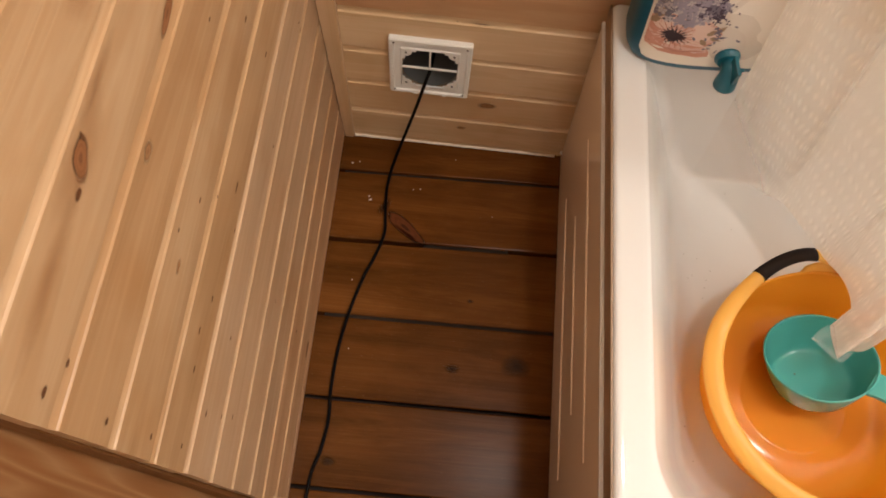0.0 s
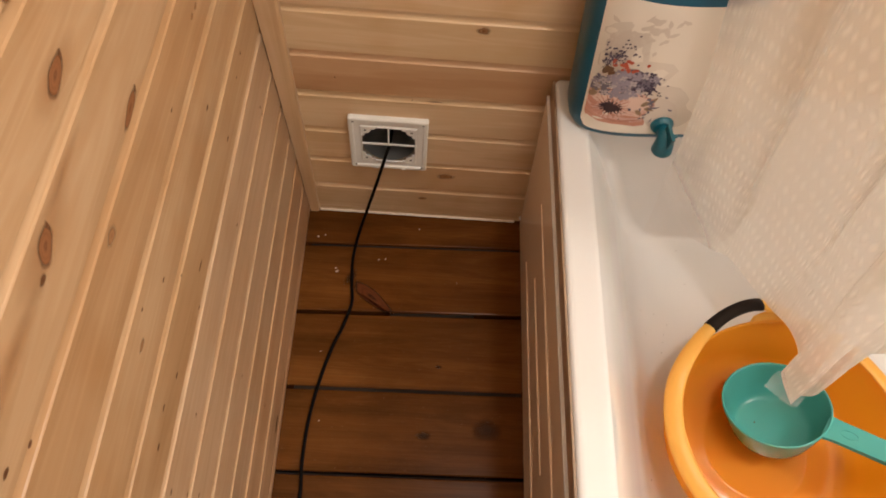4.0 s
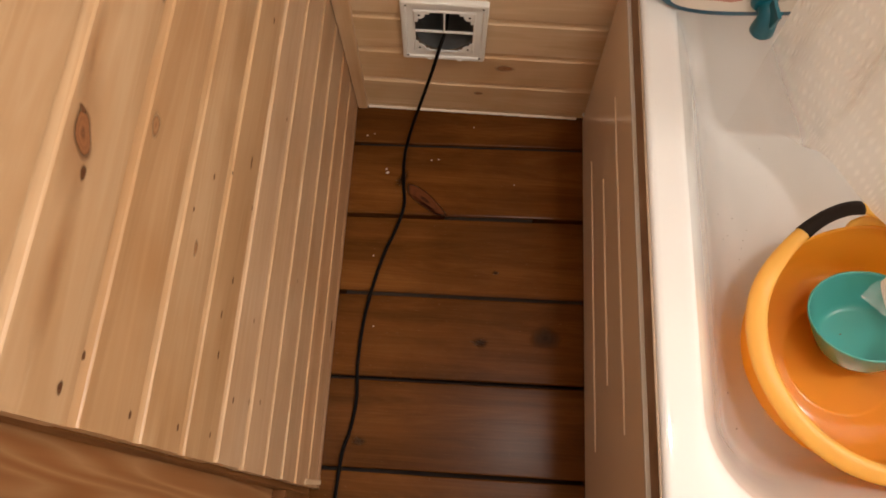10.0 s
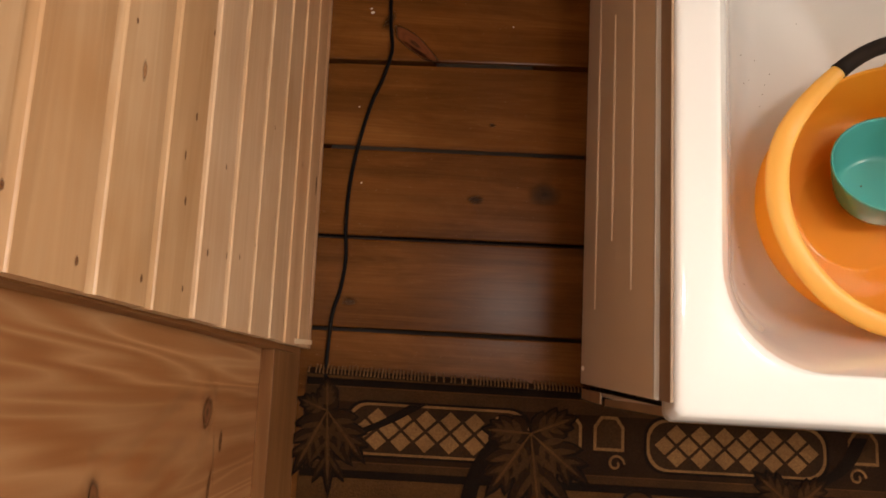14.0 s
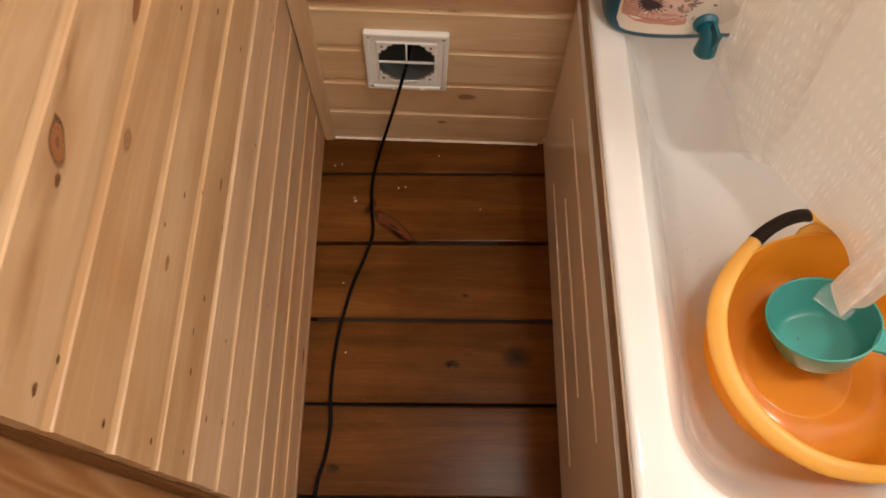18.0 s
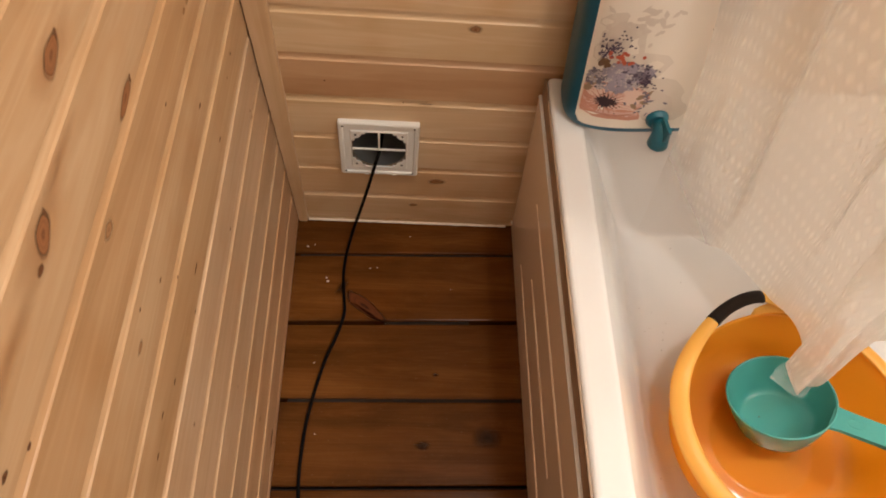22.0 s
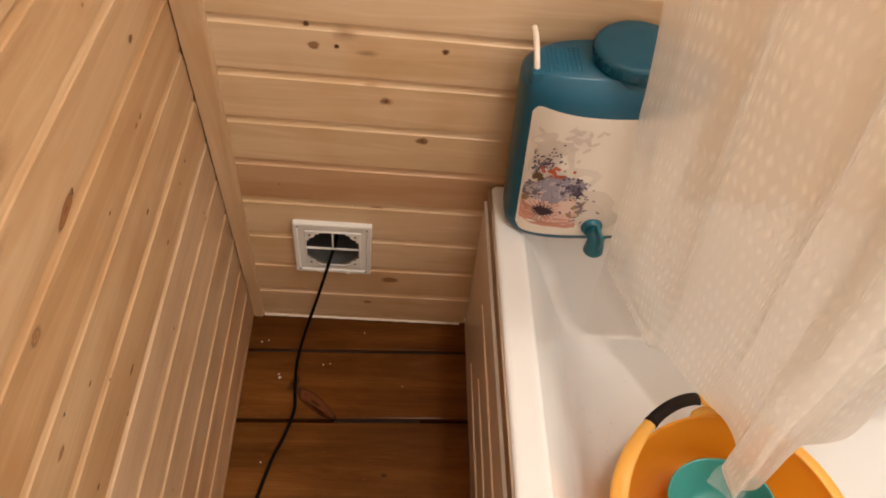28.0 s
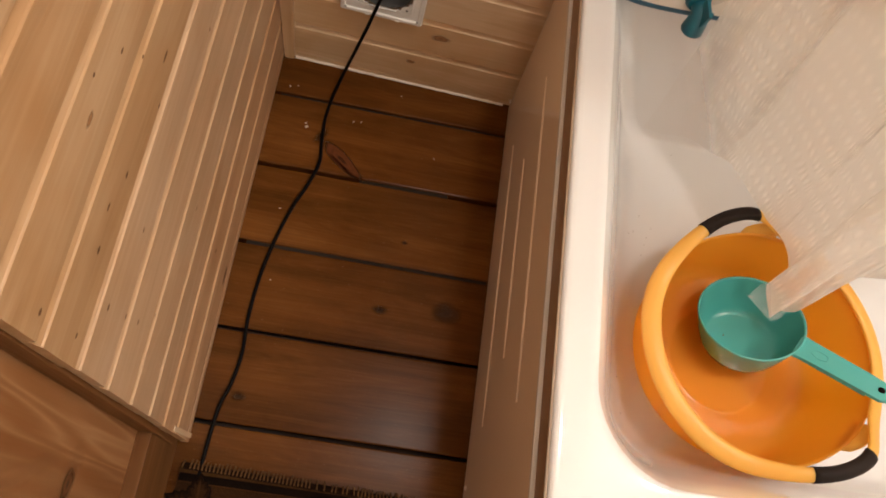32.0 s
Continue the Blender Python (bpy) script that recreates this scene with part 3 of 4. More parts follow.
# unseen closing walls and ceiling, added in white to bounce soft fill
for name, q in (("wall_far", (ROOM_X, ROOM_X + 0.1, ROOM_Y, 0.1, -0.1, CEILING)), ("wall_behind", (-0.3, ROOM_X + 0.1, ROOM_Y - 0.1, ROOM_Y, -0.1, CEILING))):
    tagged(part(name, box(*q), bounce_white), "unseen white closing wall that bounces fill light", "wall", kind="structure")
tagged(part("ceiling", box(-0.3, ROOM_X + 0.1, ROOM_Y - 0.1, 0.12, CEILING, CEILING + 0.1), bounce_white), "unseen white closing ceiling that bounces fill light", "ceiling", kind="structure")

# plain wooden door beyond the end of the partition, with its jamb and threshold board
door = empty("door_1", "closed pine door with wavy grain and dark knots", "door", kind="structure")
door.matrix_basis = AT_LEFT @ pose(0, -0.018, 0, -3.1, 0, 0)
leaf = part("door_leaf", box(0, 2.1, -0.45, 0.45, -0.02, 0.016, 0.002), door_wood, door)
leaf.matrix_basis = pose(-0.058, WALL_END - 0.456, 0.02, 0, -90, 0)
for y0, y1 in ((-0.865, -0.7745), (-0.957, -0.865), (-1.052, -0.957), (-1.145, -1.052), (-1.24, -1.145), (-1.45, -1.24)):
    lamella = part("stave", box(0, 2.08, y0 - (y0 + y1) / 2 + 0.0002, y1 - (y0 + y1) / 2 - 0.0002, 0.016, 0.0203, 0.0004, 1), door_wood, door)
    lamella.matrix_basis = pose(-0.058, (y0 + y1) / 2 + 0.018, 0.03, 0, -90, 0)
jamb = part("door_jamb", box(0, 2.55, -0.006, 0.024, -0.014, 0.010, 0.0015), skirting, door, "narrow brown pine jamb")
jamb.matrix_basis = pose(-0.0275, WALL_END - 0.003, 0.0, 0, -90, 0)
AT_DOOR = pose(0, -0.018, 0, -3.1, 0, 0).inverted()
for y, z, a, b, tilt, m in ((-0.861, 0.371, 0.040, 0.034, 60, knot_dark), (-0.861, 0.371, 0.110, 0.060, 60, resin), (-0.900, 0.318, 0.030, 0.013, 70, knot_dark), (-0.909, 0.605, 0.042, 0.020, 80, knot_dark), (-0.909, 0.605, 0.100, 0.050, 80, resin), (-0.945, 0.346, 0.044, 0.011, 60, knot_dark), (-0.915, 0.337, 0.090, 0.007, 82, resin),
                            (-0.999, 0.199, 0.026, 0.009, 80, knot_dark), (-1.017, 0.214, 0.014, 0.007, 80, knot_dark), (-0.866, 0.520, 0.030, 0.300, 90, resin), (-0.900, 0.48, 0.05, 0.22, 90, resin)):
    at = AT_DOOR @ Vector((0, y, z))
    knot(door, pose(-0.0377 + PROUD[m], at.y, at.z, 90, 0, 90) @ pose(0, 0, 0, 0, 0, tilt - 70), a, b, m)
skirt = part("baseboard", box(0, 0.95, -0.008, 0.012, 0, 0.168, 0.002), skirting)
skirt.matrix_basis = AT_LEFT @ pose(-0.030, WALL_END - 0.012, 0.0, 0, 0, -90)
tagged(skirt, "brown pine baseboard below the door", "baseboard", kind="structure")
end = part("trim", box(0.0, 0.125, -0.004, 0.004, -0.011, 0.011, 0.001), pine)
end.matrix_basis = AT_LEFT @ pose(-0.010, WALL_END - 0.006, 0.0, 0, -90, 0)
tagged(end, "pale pine end piece at the foot of the partition", "trim", kind="structure")
tagged(part("wall_outer", box(-0.3, -0.13, ROOM_Y, 0.1, -0.1, CEILING), plaster), "plain wall behind the partition", "wall", kind="structure")


# ---- bath ----
BX0, BX1, BY0, BY1, RIM = 0.487, 2.07, -0.828, -0.004, 0.480
FLOOR_Z = 0.180


def bath():
    thing = empty("bathtub", "white glossy acrylic bathtub with beige panels against boarded wall", "bathtub")
    rings = []

    def corners(x0, x1, y0, y1, far, near, z):
        """One ring of the shell; its far corners are tight, its near ones wide."""
        out = []
        for cx, cy, a, r in ((x1, y1, 0, far), (x0, y1, 90, far), (x0, y0, 180, near), (x1, y0, 270, near)):
            mx, my = cx - r if cx == x1 else cx + r, cy - r if cy == y1 else cy + r
            out += [(mx + r * math.cos(radians(a + 9 * i)), my + r * math.sin(radians(a + 9 * i)), z) for i in range(11)]
        rings.append(out)

    for inset, z, r in ((0.012, RIM - 0.045, 0.008), (0.004, RIM - 0.045, 0.010), (0.0, RIM - 0.041, 0.011), (0.0, RIM - 0.030, 0.011), (0.0, RIM - 0.008, 0.011), (0.0010, RIM - 0.0060, 0.011), (0.0030, RIM - 0.0040, 0.012), (0.0060, RIM - 0.0028, 0.014),
                        (0.011, RIM - 0.0024, 0.018), (0.018, RIM - 0.0019, 0.022), (0.026, RIM - 0.00135, 0.03)):
        flare = 0.009 * min(1.0, max(0.0, (RIM - 0.004 - z) / 0.037))
        corners(BX0 + inset, BX1 - inset, BY0 + inset - flare, BY1 - inset, r, r, z)
    top, low = (BX0 + 0.050, BX1 - 0.08, BY0 + 0.050, BY1 - 0.086), (0.712, 1.86, -0.690, -0.124)
    for k, z, far, near in ((-0.085, RIM - 0.0007, 0.034, 0.070), (-0.045, RIM - 0.0002, 0.033, 0.100), (-0.015, RIM - 0.0007, 0.032, 0.106), (0.0, RIM - 0.0045, 0.032, 0.108), (0.014, RIM - 0.0085, 0.032, 0.107), (0.05, RIM - 0.018, 0.031, 0.105), (0.12, RIM - 0.038, 0.030, 0.10),
                            (0.25, RIM - 0.083, 0.029, 0.095), (0.45, RIM - 0.158, 0.028, 0.088), (0.62, RIM - 0.220, 0.027, 0.080), (0.76, RIM - 0.262, 0.026, 0.072), (0.87, FLOOR_Z + 0.018, 0.026, 0.066), (0.95, FLOOR_Z + 0.007, 0.026, 0.060), (1.02, FLOOR_Z + 0.002, 0.026, 0.055),
                            (1.10, FLOOR_Z + 0.0004, 0.026, 0.050), (1.25, FLOOR_Z, 0.026, 0.040)):
        x0, x1, y0, y1 = (a + (b - a) * k for a, b in zip(top, low))
        corners(x0, x1, y0, y1, far, near, z)
    bm = skin(rings, True, False, True)
    part("shell", bm, acrylic, thing, "", True)
    # end panel that faces the passage, with a moulded top rail
    panel = part("end_panel", box(0.0, 0.006, BY0 + 0.012, -0.006, 0.004, RIM - 0.044, 0.0018), panel_plastic, thing, "glossy beige plastic end panel")
    panel.matrix_basis = pose(0.5015, 0, 0, 0, -2.7, 0)
    part("top_edge", box(-0.0012, 0.0052, BY0 + 0.013, -0.007, RIM - 0.0505, RIM - 0.0435, 0.0012), acrylic, panel, "pale top edge of the panel")
    part("seal", box(0.004, 0.0075, BY0 + 0.012, -0.007, RIM - 0.0435, RIM - 0.006, 0.001), sealing, panel, "stained brown sealing strip under the rim")
    for y in (-0.008, -0.790):
        part("screw_cap", turned([(0.0004, 0.0035), (0.003, 0.003), (0.0045, 0.0008), (0.0045, 0)], (0, 0), 12), vent_white, panel, "small white screw cap").matrix_basis = pose(-0.0002, y, 0.028, 0, -90, 0)
    # three thin raised streaks with tapered ends
    for z, y0, y1 in ((0.112, -0.697, -0.166), (0.222, -0.606, -0.258), (0.331, -0.688, -0.166)):
        line = [Vector((0.0024, y0 + (y1 - y0) * k / 24, z)) for k in range(25)]
        part("rib", tube(line, [0.0038 + 0.0008 * min(1, 5 * min(k, 24 - k) / 24) for k in range(25)], 8), streak_pale, panel, "thin pale raised streak", True)
    part("front_panel", box(0.508, BX1 - 0.03, BY0 - 0.003, BY0 + 0.003, 0.012, RIM - 0.040, 0.0015), panel_plastic, thing, "beige plastic front panel")
    # fold of the beige panel, coloured tan to put its shade in
    bm = skin([[(0.509 - 0.047 * z + dx, y - 0.035 * (0.44 - z), z) for dx, y in ((0, BY0 + 0.006), (0, BY0 - 0.004), (0.004, BY0 - 0.004), (0.004, BY0 + 0.006))] for z in (RIM - 0.040, 0.35, 0.25, 0.16)], True, True, True)
    bmesh.ops.recalc_face_normals(bm, faces=bm.faces[:])
    part("front_return", bm, sealing, thing, "folded end of the front panel, standing off")
    bm = skin([[(x + dx, y, z) for dx, y, z in ((0, BY0 - 0.012, z0), (0, BY0 + 0.004, z0), (0.003, BY0 + 0.004, z0), (0.003, BY0 - 0.012, z0))] for x, z0 in ((0.4955, 0.155), (0.497, 0.08), (0.502, 0.010))], True, True, True)
    bmesh.ops.recalc_face_normals(bm, faces=bm.faces[:])
    part("corner_flap", bm, sealing, thing, "bent brown foot of the panel")
    return thing


bath()

# dark specks lying in the bath
for x, y in ((0.783, -0.156), (0.737, -0.337), (0.722, -0.297), (0.660, -0.610), (0.690, -0.655), (0.712, -0.330), (0.705, -0.365), (0.733, -0.352), (0.745, -0.318), (0.728, -0.372), (0.700, -0.340), (0.790, -0.230), (0.690, -0.300)):
    k = (x - 0.54) / 0.16
    z = FLOOR_Z + 0.0035 if k > 1.0 else FLOOR_Z + 0.30 * max(0.0, 1 - k) ** 1.15 + 0.012
    bm = bmesh.new()
    bmesh.ops.create_icosphere(bm, subdivisions=1, radius=0.0009)
    tagged(part("crumb", bm, crumb_dark), "tiny dark crumb of dirt in the bath", "crumb", "crumbs in the bath").matrix_basis = pose(x, y, z, 20, 10, 45) @ Matrix.Diagonal((1.3, 0.8, 0.6, 1))

# pale crumbs on the floor
for x, y, s in ((0.096, -0.160, 1.6), (0.093, -0.152, 1.0), (0.185, -0.125, 0.9), (0.200, -0.122, 0.8), (0.045, -0.075, 1.1), (0.06, -0.07, 0.7), (0.085, -0.345, 0.7), (0.10, -0.487, 0.7), (0.36, -0.17, 0.6), (0.27, -0.04, 0.7)):
    bm = bmesh.new()
    bmesh.ops.create_icosphere(bm, subdivisions=1, radius=0.0026)
    tagged(part("crumb", bm, crumb_pale), "small pale wood chip on the dark floor", "crumb", "chips on the floor").matrix_basis = pose(x, y, 0.0012 + 0.001 * s, 0, 0, 300 * x) @ Matrix.Diagonal((s, 0.6 * s, 0.4 * s, 1))


# ---- vent and cable ----
def vent():
    thing = empty("wall_vent", "square white plastic vent frame with missing grille on boarded wall", "vent")
    thing.location = (VENT_X, -0.0005, VENT_Z)
    h = 0.076

    def frame_ring(half, y, r=0.003, n=4):
        return [(x, y, z) for x, z in rounded(-half, half, -half, half, r, n)]

    # outer frame: raised border, sunk field, square opening
    inner = []
    for half, y, r in ((h, 0.0, 0.004), (h, -0.009, 0.004), (h - 0.002, -0.011, 0.003), (h - 0.008, -0.011, 0.002), (h - 0.010, -0.008, 0.002), (h - 0.021, -0.008, 0.002), (h - 0.023, -0.010, 0.002), (0.0515, -0.010, 0.002), (0.0515, -0.006, 0.002)):
        inner.append(frame_ring(half, y, r))
    bm = skin(inner, True)
    bmesh.ops.recalc_face_normals(bm, faces=bm.faces[:])
    plate = part("frame", bm, vent_white, thing)
    # corner lugs with stepped edges
    for sx in (-1, 1):
        for sz in (-1, 1):
            out = [(0.0513, 0.0513), (0.026, 0.0513), (0.026, 0.046), (0.034, 0.046), (0.034, 0.040), (0.040, 0.034), (0.046, 0.034), (0.046, 0.026), (0.0513, 0.026)]
            out = [(sx * a, sz * b) for a, b in out]
            if sx * sz > 0:
                out = out[::-1]
            lug = part("lug", slab(out, 0, 0.0022), vent_white, thing)
            lug.matrix_basis = pose(0, -0.0075, 0, 90, 0, 0)
            # black disc painted for the shade in a screw hole; nothing is cut
            hole = part("screw_hole_dark", turned([(0.0, 0.0004), (0.0022, 0.0004), (0.0022, 0)], (0, 0), 10), black, lug)
            hole.location = (sx * 0.044, sz * 0.043, 0.0024)
            dot = part("screw", turned([(0.0, 0.0012), (0.0016, 0.0010), (0.0024, 0.0)], (0, 0), 10), screw_grey, plate)
            dot.matrix_basis = pose(sx * (h - 0.0095), -0.0105, sz * (h - 0.0095), 90, 0, 0)
    part("crossbar", box(-0.0512, 0.0512, -0.0088, -0.0050, -0.0016, 0.0016, 0.0005), vent_white, thing)
    part("crossbar", box(-0.0016, 0.0016, -0.0092, -0.0060, 0.0, 0.0512, 0.0005), vent_white, thing)
    for x in (-0.026, 0.030):
        part("clip", box(x - 0.004, x + 0.004, -0.0125, -0.010, -h + 0.001, -h + 0.004, 0.0005), vent_white, plate)
    duct = part("duct", skin([[(r * math.cos(a), y, r * math.sin(a)) for a in np.linspace(0, 2 * math.pi, 40, endpoint=False)] for r, y in ((0.0515, -0.0055), (0.0505, 0.02), (0.0505, 0.16))], True), duct_grey, thing, "grey round duct behind the frame", True)
    # black disc closes the duct and paints its unlit depth
    part("duct_dark_disc", skin([[(0.052 * math.cos(a), 0.155, 0.052 * math.sin(a)) for a in np.linspace(0, 2 * math.pi, 40, endpoint=False)], [(0.0004 * math.cos(a), 0.150, 0.0004 * math.sin(a)) for a in np.linspace(0, 2 * math.pi, 40, endpoint=False)]]), black, duct, "black disc standing for the unlit depth of the duct")
    return thing


vent()

path = spline([(0.206, 0.10, 0.226), (0.204, 0.03, 0.252), (0.2025, -0.006, 0.2625), (0.196, -0.022, 0.247), (0.181, -0.040, 0.190), (0.163, -0.053, 0.122), (0.148, -0.066, 0.068), (0.136, -0.082, 0.025), (0.130, -0.104, 0.0062), (0.1285, -0.140, 0.0052), (0.1325, -0.190, 0.0052),
               (0.137, -0.235, 0.0052), (0.124, -0.290, 0.0052), (0.108, -0.336, 0.0052), (0.092, -0.405, 0.0052), (0.081, -0.483, 0.0052), (0.079, -0.565, 0.0052), (0.084, -0.625, 0.0052), (0.079, -0.68, 0.0052),
               (0.069, -0.722, 0.0052), (0.066, -0.79, 0.0052), (0.066, -0.835, 0.0040)], 7)
tagged(part("cable", tube(path, 0.0034, 10), black, None, "", True), "thin black rubber cable from the vent across the floor", "cable")


# ---- jug with tap ----
def jug():
    thing = empty("water_jug", "teal plastic jug with flowered label and tap on bath rim", "jug")
    cx, cy, z0, z1, a, b, n = 0.641, -0.067, RIM + 0.011, 0.802, 0.140, 0.064, 3.1
    thing.matrix_basis = pose(cx, cy, z0, 0, -5.0, 0)
    high = z1 - z0

    def grow(z):
        """How wide the body is at a height, and how deep."""
        k = z / high
        foot = 1 - 0.05 * max(0, 1 - k / 0.06) ** 2
        top = 1 - 0.16 * max(0, (k - 0.91) / 0.09) ** 2.4
        return foot * min(1.0, top + 0.0), foot * (1 - 0.05 * k) * (1 - 0.26 * max(0, (k - 0.86) / 0.14) ** 2.2)

    def section(z, n_pts=64):
        wx, wy = grow(z)
        out = []
        for i in range(n_pts):
            t = 2 * math.pi * i / n_pts
            c, s = math.cos(t), math.sin(t)
            out.append((a * wx * math.copysign(abs(c) ** (2 / n), c), b * wy * math.copysign(abs(s) ** (2 / n), s), z))
        return out

    zs = [high * k for k in (0, 0.01, 0.03, 0.055, 0.1, 0.2, 0.35, 0.5, 0.65, 0.75, 0.82, 0.86, 0.89, 0.915, 0.935, 0.955, 0.97, 0.985, 0.995, 1)]
    part("body", skin([section(z) for z in zs], True, True, True), teal, thing, "", True)

    def front(x, z, off):
        wx, wy = grow(z)
        q = min(0.999, abs(x / (a * wx)))
        return (x, -b * wy * (1 - q ** n) ** (1 / n) - off, z)

    # label: a sheet with a bowed upper edge and round corners
    cols, rows = 40, 24
    lx0, lx1, lz0 = -0.124, 0.124, 0.012

    def label_top(x):
        return 0.258 + 0.014 * (x / 0.121) ** 2

    grid = []
    for j in range(rows + 1):
        row = []
        for i in range(cols + 1):
            x = lx0 + (lx1 - lx0) * i / cols
            z = lz0 + (label_top(x) - lz0) * j / rows
            edge = max(0.0, 0.016 - min(x - lx0, lx1 - x))
            bend = 0.016 - math.sqrt(max(0.0, 0.016 ** 2 - edge ** 2))
            row.append(front(x, min(max(z, lz0 + bend), label_top(x) - bend), 0.0007))
        grid.append(row)
    sheet = part("label", skin(grid, False), label_white, thing, "cream label printed with flowers", True)

    def tint(name, colour):
        return plain(name, colour, 0.45, 0, 0.5, 0, 120)

    rng = random.Random(4)

    def oval(x, z, long, wide, tilt=0.0, wave=0.12, point=0.0, n=16):
        """The outline of a petal or leaf; point draws its far end out."""
        c, s, out, ph = math.cos(radians(tilt)), math.sin(radians(tilt)), [], rng.uniform(0, 6.28)
        for i in range(n):
            t = 2 * math.pi * i / n
            r = 1 + wave * math.sin(3 * t + ph) + 0.6 * wave * math.sin(5 * t + 2 * ph)
            p, q = 0.5 * long * r * math.cos(t), 0.5 * wide * r * math.sin(t) * (1 - point * max(0.0, math.cos(t)))
            out.append((min(max(x + c * p - s * q, lx0 + 0.003), lx1 - 0.003), max(z + s * p + c * q, lz0 + 0.004)))
        return out

    def printed(name, shapes, mat, off):
        """Flat printed shapes of one colour that follow the jug's front."""
        bm = bmesh.new()
        for k, shape in enumerate(shapes):
            up = off + 0.000004 * k
            mid = bm.verts.new(front(sum(x for x, z in shape) / len(shape), sum(z for x, z in shape) / len(shape), up))
            rim = [bm.verts.new(front(x, z, up)) for x, z in shape]
            for i in range(len(rim)):
                bm.faces.new((mid, rim[i], rim[(i + 1) % len(rim)]))
        bmesh.ops.recalc_face_normals(bm, faces=bm.faces[:])
        return tagged(part(name, bm, mat, sheet), kind="stuff")

    def some(n, x, z, sx, sz, long, wide, **more):
        """n ovals strewn round a middle."""
        return [oval(rng.gauss(x, sx), rng.gauss(z, sz), rng.uniform(*long), rng.uniform(*wide), rng.uniform(0, 180), **more) for k in range(n)]

    pale_pink, pink, salmon, rose = tint("print_pale_pink", (0.77, 0.585, 0.51)), tint("print_pink", (0.72, 0.48, 0.41)), tint("print_salmon", (0.64, 0.33, 0.25)), tint("print_rose", (0.56, 0.27, 0.21))
    wine, plum, slate, lilac, mist = tint("print_wine", (0.040, 0.012, 0.022)), tint("print_plum", (0.085, 0.060, 0.105)), tint("print_slate", (0.20, 0.18, 0.235)), tint("print_lilac", (0.36, 0.325, 0.40)), tint("print_mist", (0.53, 0.475, 0.50))
    red, tan_leaf, brown_leaf, wash, veil = tint("print_red", (0.52, 0.10, 0.045)), tint("print_tan", (0.36, 0.245, 0.155)), tint("print_brown", (0.135, 0.062, 0.022)), tint("print_wash", (0.725, 0.65, 0.58)), tint("print_veil", (0.75, 0.685, 0.61))
    # pale washes of colour behind the flowers
    printed("wash", [oval(-0.083, 0.170, 0.085, 0.062, 70, 0.10), oval(-0.060, 0.130, 0.100, 0.070, 20, 0.10), oval(-0.020, 0.085, 0.080, 0.075, 30, 0.12), oval(0.004, 0.058, 0.060, 0.066, 80, 0.12), oval(-0.100, 0.212, 0.036, 0.030, 40, 0.15)], veil, 0.0010)
    printed("wash", [oval(-0.012, 0.062, 0.050, 0.066, 15, 0.1), oval(-0.095, 0.190, 0.050, 0.030, 60, 0.15)], wash, 0.0011)
    printed("faint_leaf", some(34, -0.070, 0.208, 0.022, 0.018, (0.008, 0.016), (0.004, 0.007), point=0.7) + some(10, -0.050, 0.225, 0.016, 0.010, (0.012, 0.020), (0.005, 0.008), point=0.7), wash, 0.0012)
    # poppy: broad rumpled petals round a dark heart
    px, pz = -0.089, 0.066
    printed("petal", [oval(px - 0.016, pz + 0.014, 0.058, 0.050, 50, 0.08), oval(px + 0.024, pz + 0.012, 0.082, 0.056, -14, 0.07), oval(px + 0.012, pz - 0.018, 0.094, 0.034, -8, 0.10), oval(px - 0.024, pz - 0.004, 0.034, 0.046, 20, 0.08)], salmon, 0.0013)
    printed("petal", [oval(px - 0.013, pz + 0.017, 0.050, 0.042, 50, 0.08), oval(px + 0.027, pz + 0.015, 0.074, 0.046, -14, 0.06), oval(px + 0.008, pz + 0.024, 0.060, 0.026, 8, 0.10), oval(px + 0.016, pz - 0.014, 0.078, 0.020, -8, 0.10)], pink, 0.0014)
    printed("petal", [oval(px + 0.032, pz + 0.016, 0.056, 0.034, -16, 0.08), oval(px - 0.014, pz + 0.024, 0.034, 0.022, 40, 0.1), oval(px + 0.010, pz + 0.028, 0.040, 0.014, 4, 0.1), oval(px + 0.022, pz - 0.007, 0.050, 0.010, -8, 0.15)], pale_pink, 0.0015)
    printed("streak", [oval(px + 0.022 * math.cos(t) + 0.002, pz + 0.017 * math.sin(t) + 0.002, rng.uniform(0.010, 0.022), 0.0016, math.degrees(t), 0.0) for t in np.linspace(0.1, 6.2, 22)] + [oval(px - 0.006, pz - 0.022, 0.060, 0.003, -10, 0.2), oval(px + 0.030, pz - 0.024, 0.044, 0.003, 8, 0.2)], rose, 0.0016)
    printed("heart", [oval(px + 0.004, pz + 0.002, 0.027, 0.018, -10, 0.16), oval(px - 0.004, pz + 0.006, 0.014, 0.012, 40, 0.2)] + [oval(px + 0.003 + 0.014 * math.cos(t), pz + 0.003 + 0.010 * math.sin(t), 0.009, 0.0022, math.degrees(t), 0.1) for t in np.linspace(0, 6.0, 17)], wine, 0.0017)
    printed("stamen", [oval(px + 0.004 + rng.gauss(0, 0.010), pz + 0.003 + rng.gauss(0, 0.008), 0.0022, 0.0022) for k in range(30)], wine, 0.0018)
    # hydrangea: four-petalled florets over a dark ground
    printed("hydrangea_ground", [oval(-0.080, 0.114, 0.084, 0.044, 12, 0.10), oval(-0.060, 0.128, 0.050, 0.036, -20, 0.12)], slate, 0.0013)
    for name, mat, count, off, big in (("floret", plum, 26, 0.0014, 0.010), ("floret", slate, 26, 0.0015, 0.011), ("floret", lilac, 34, 0.0016, 0.012), ("floret", mist, 20, 0.0017, 0.010)):
        shapes = []
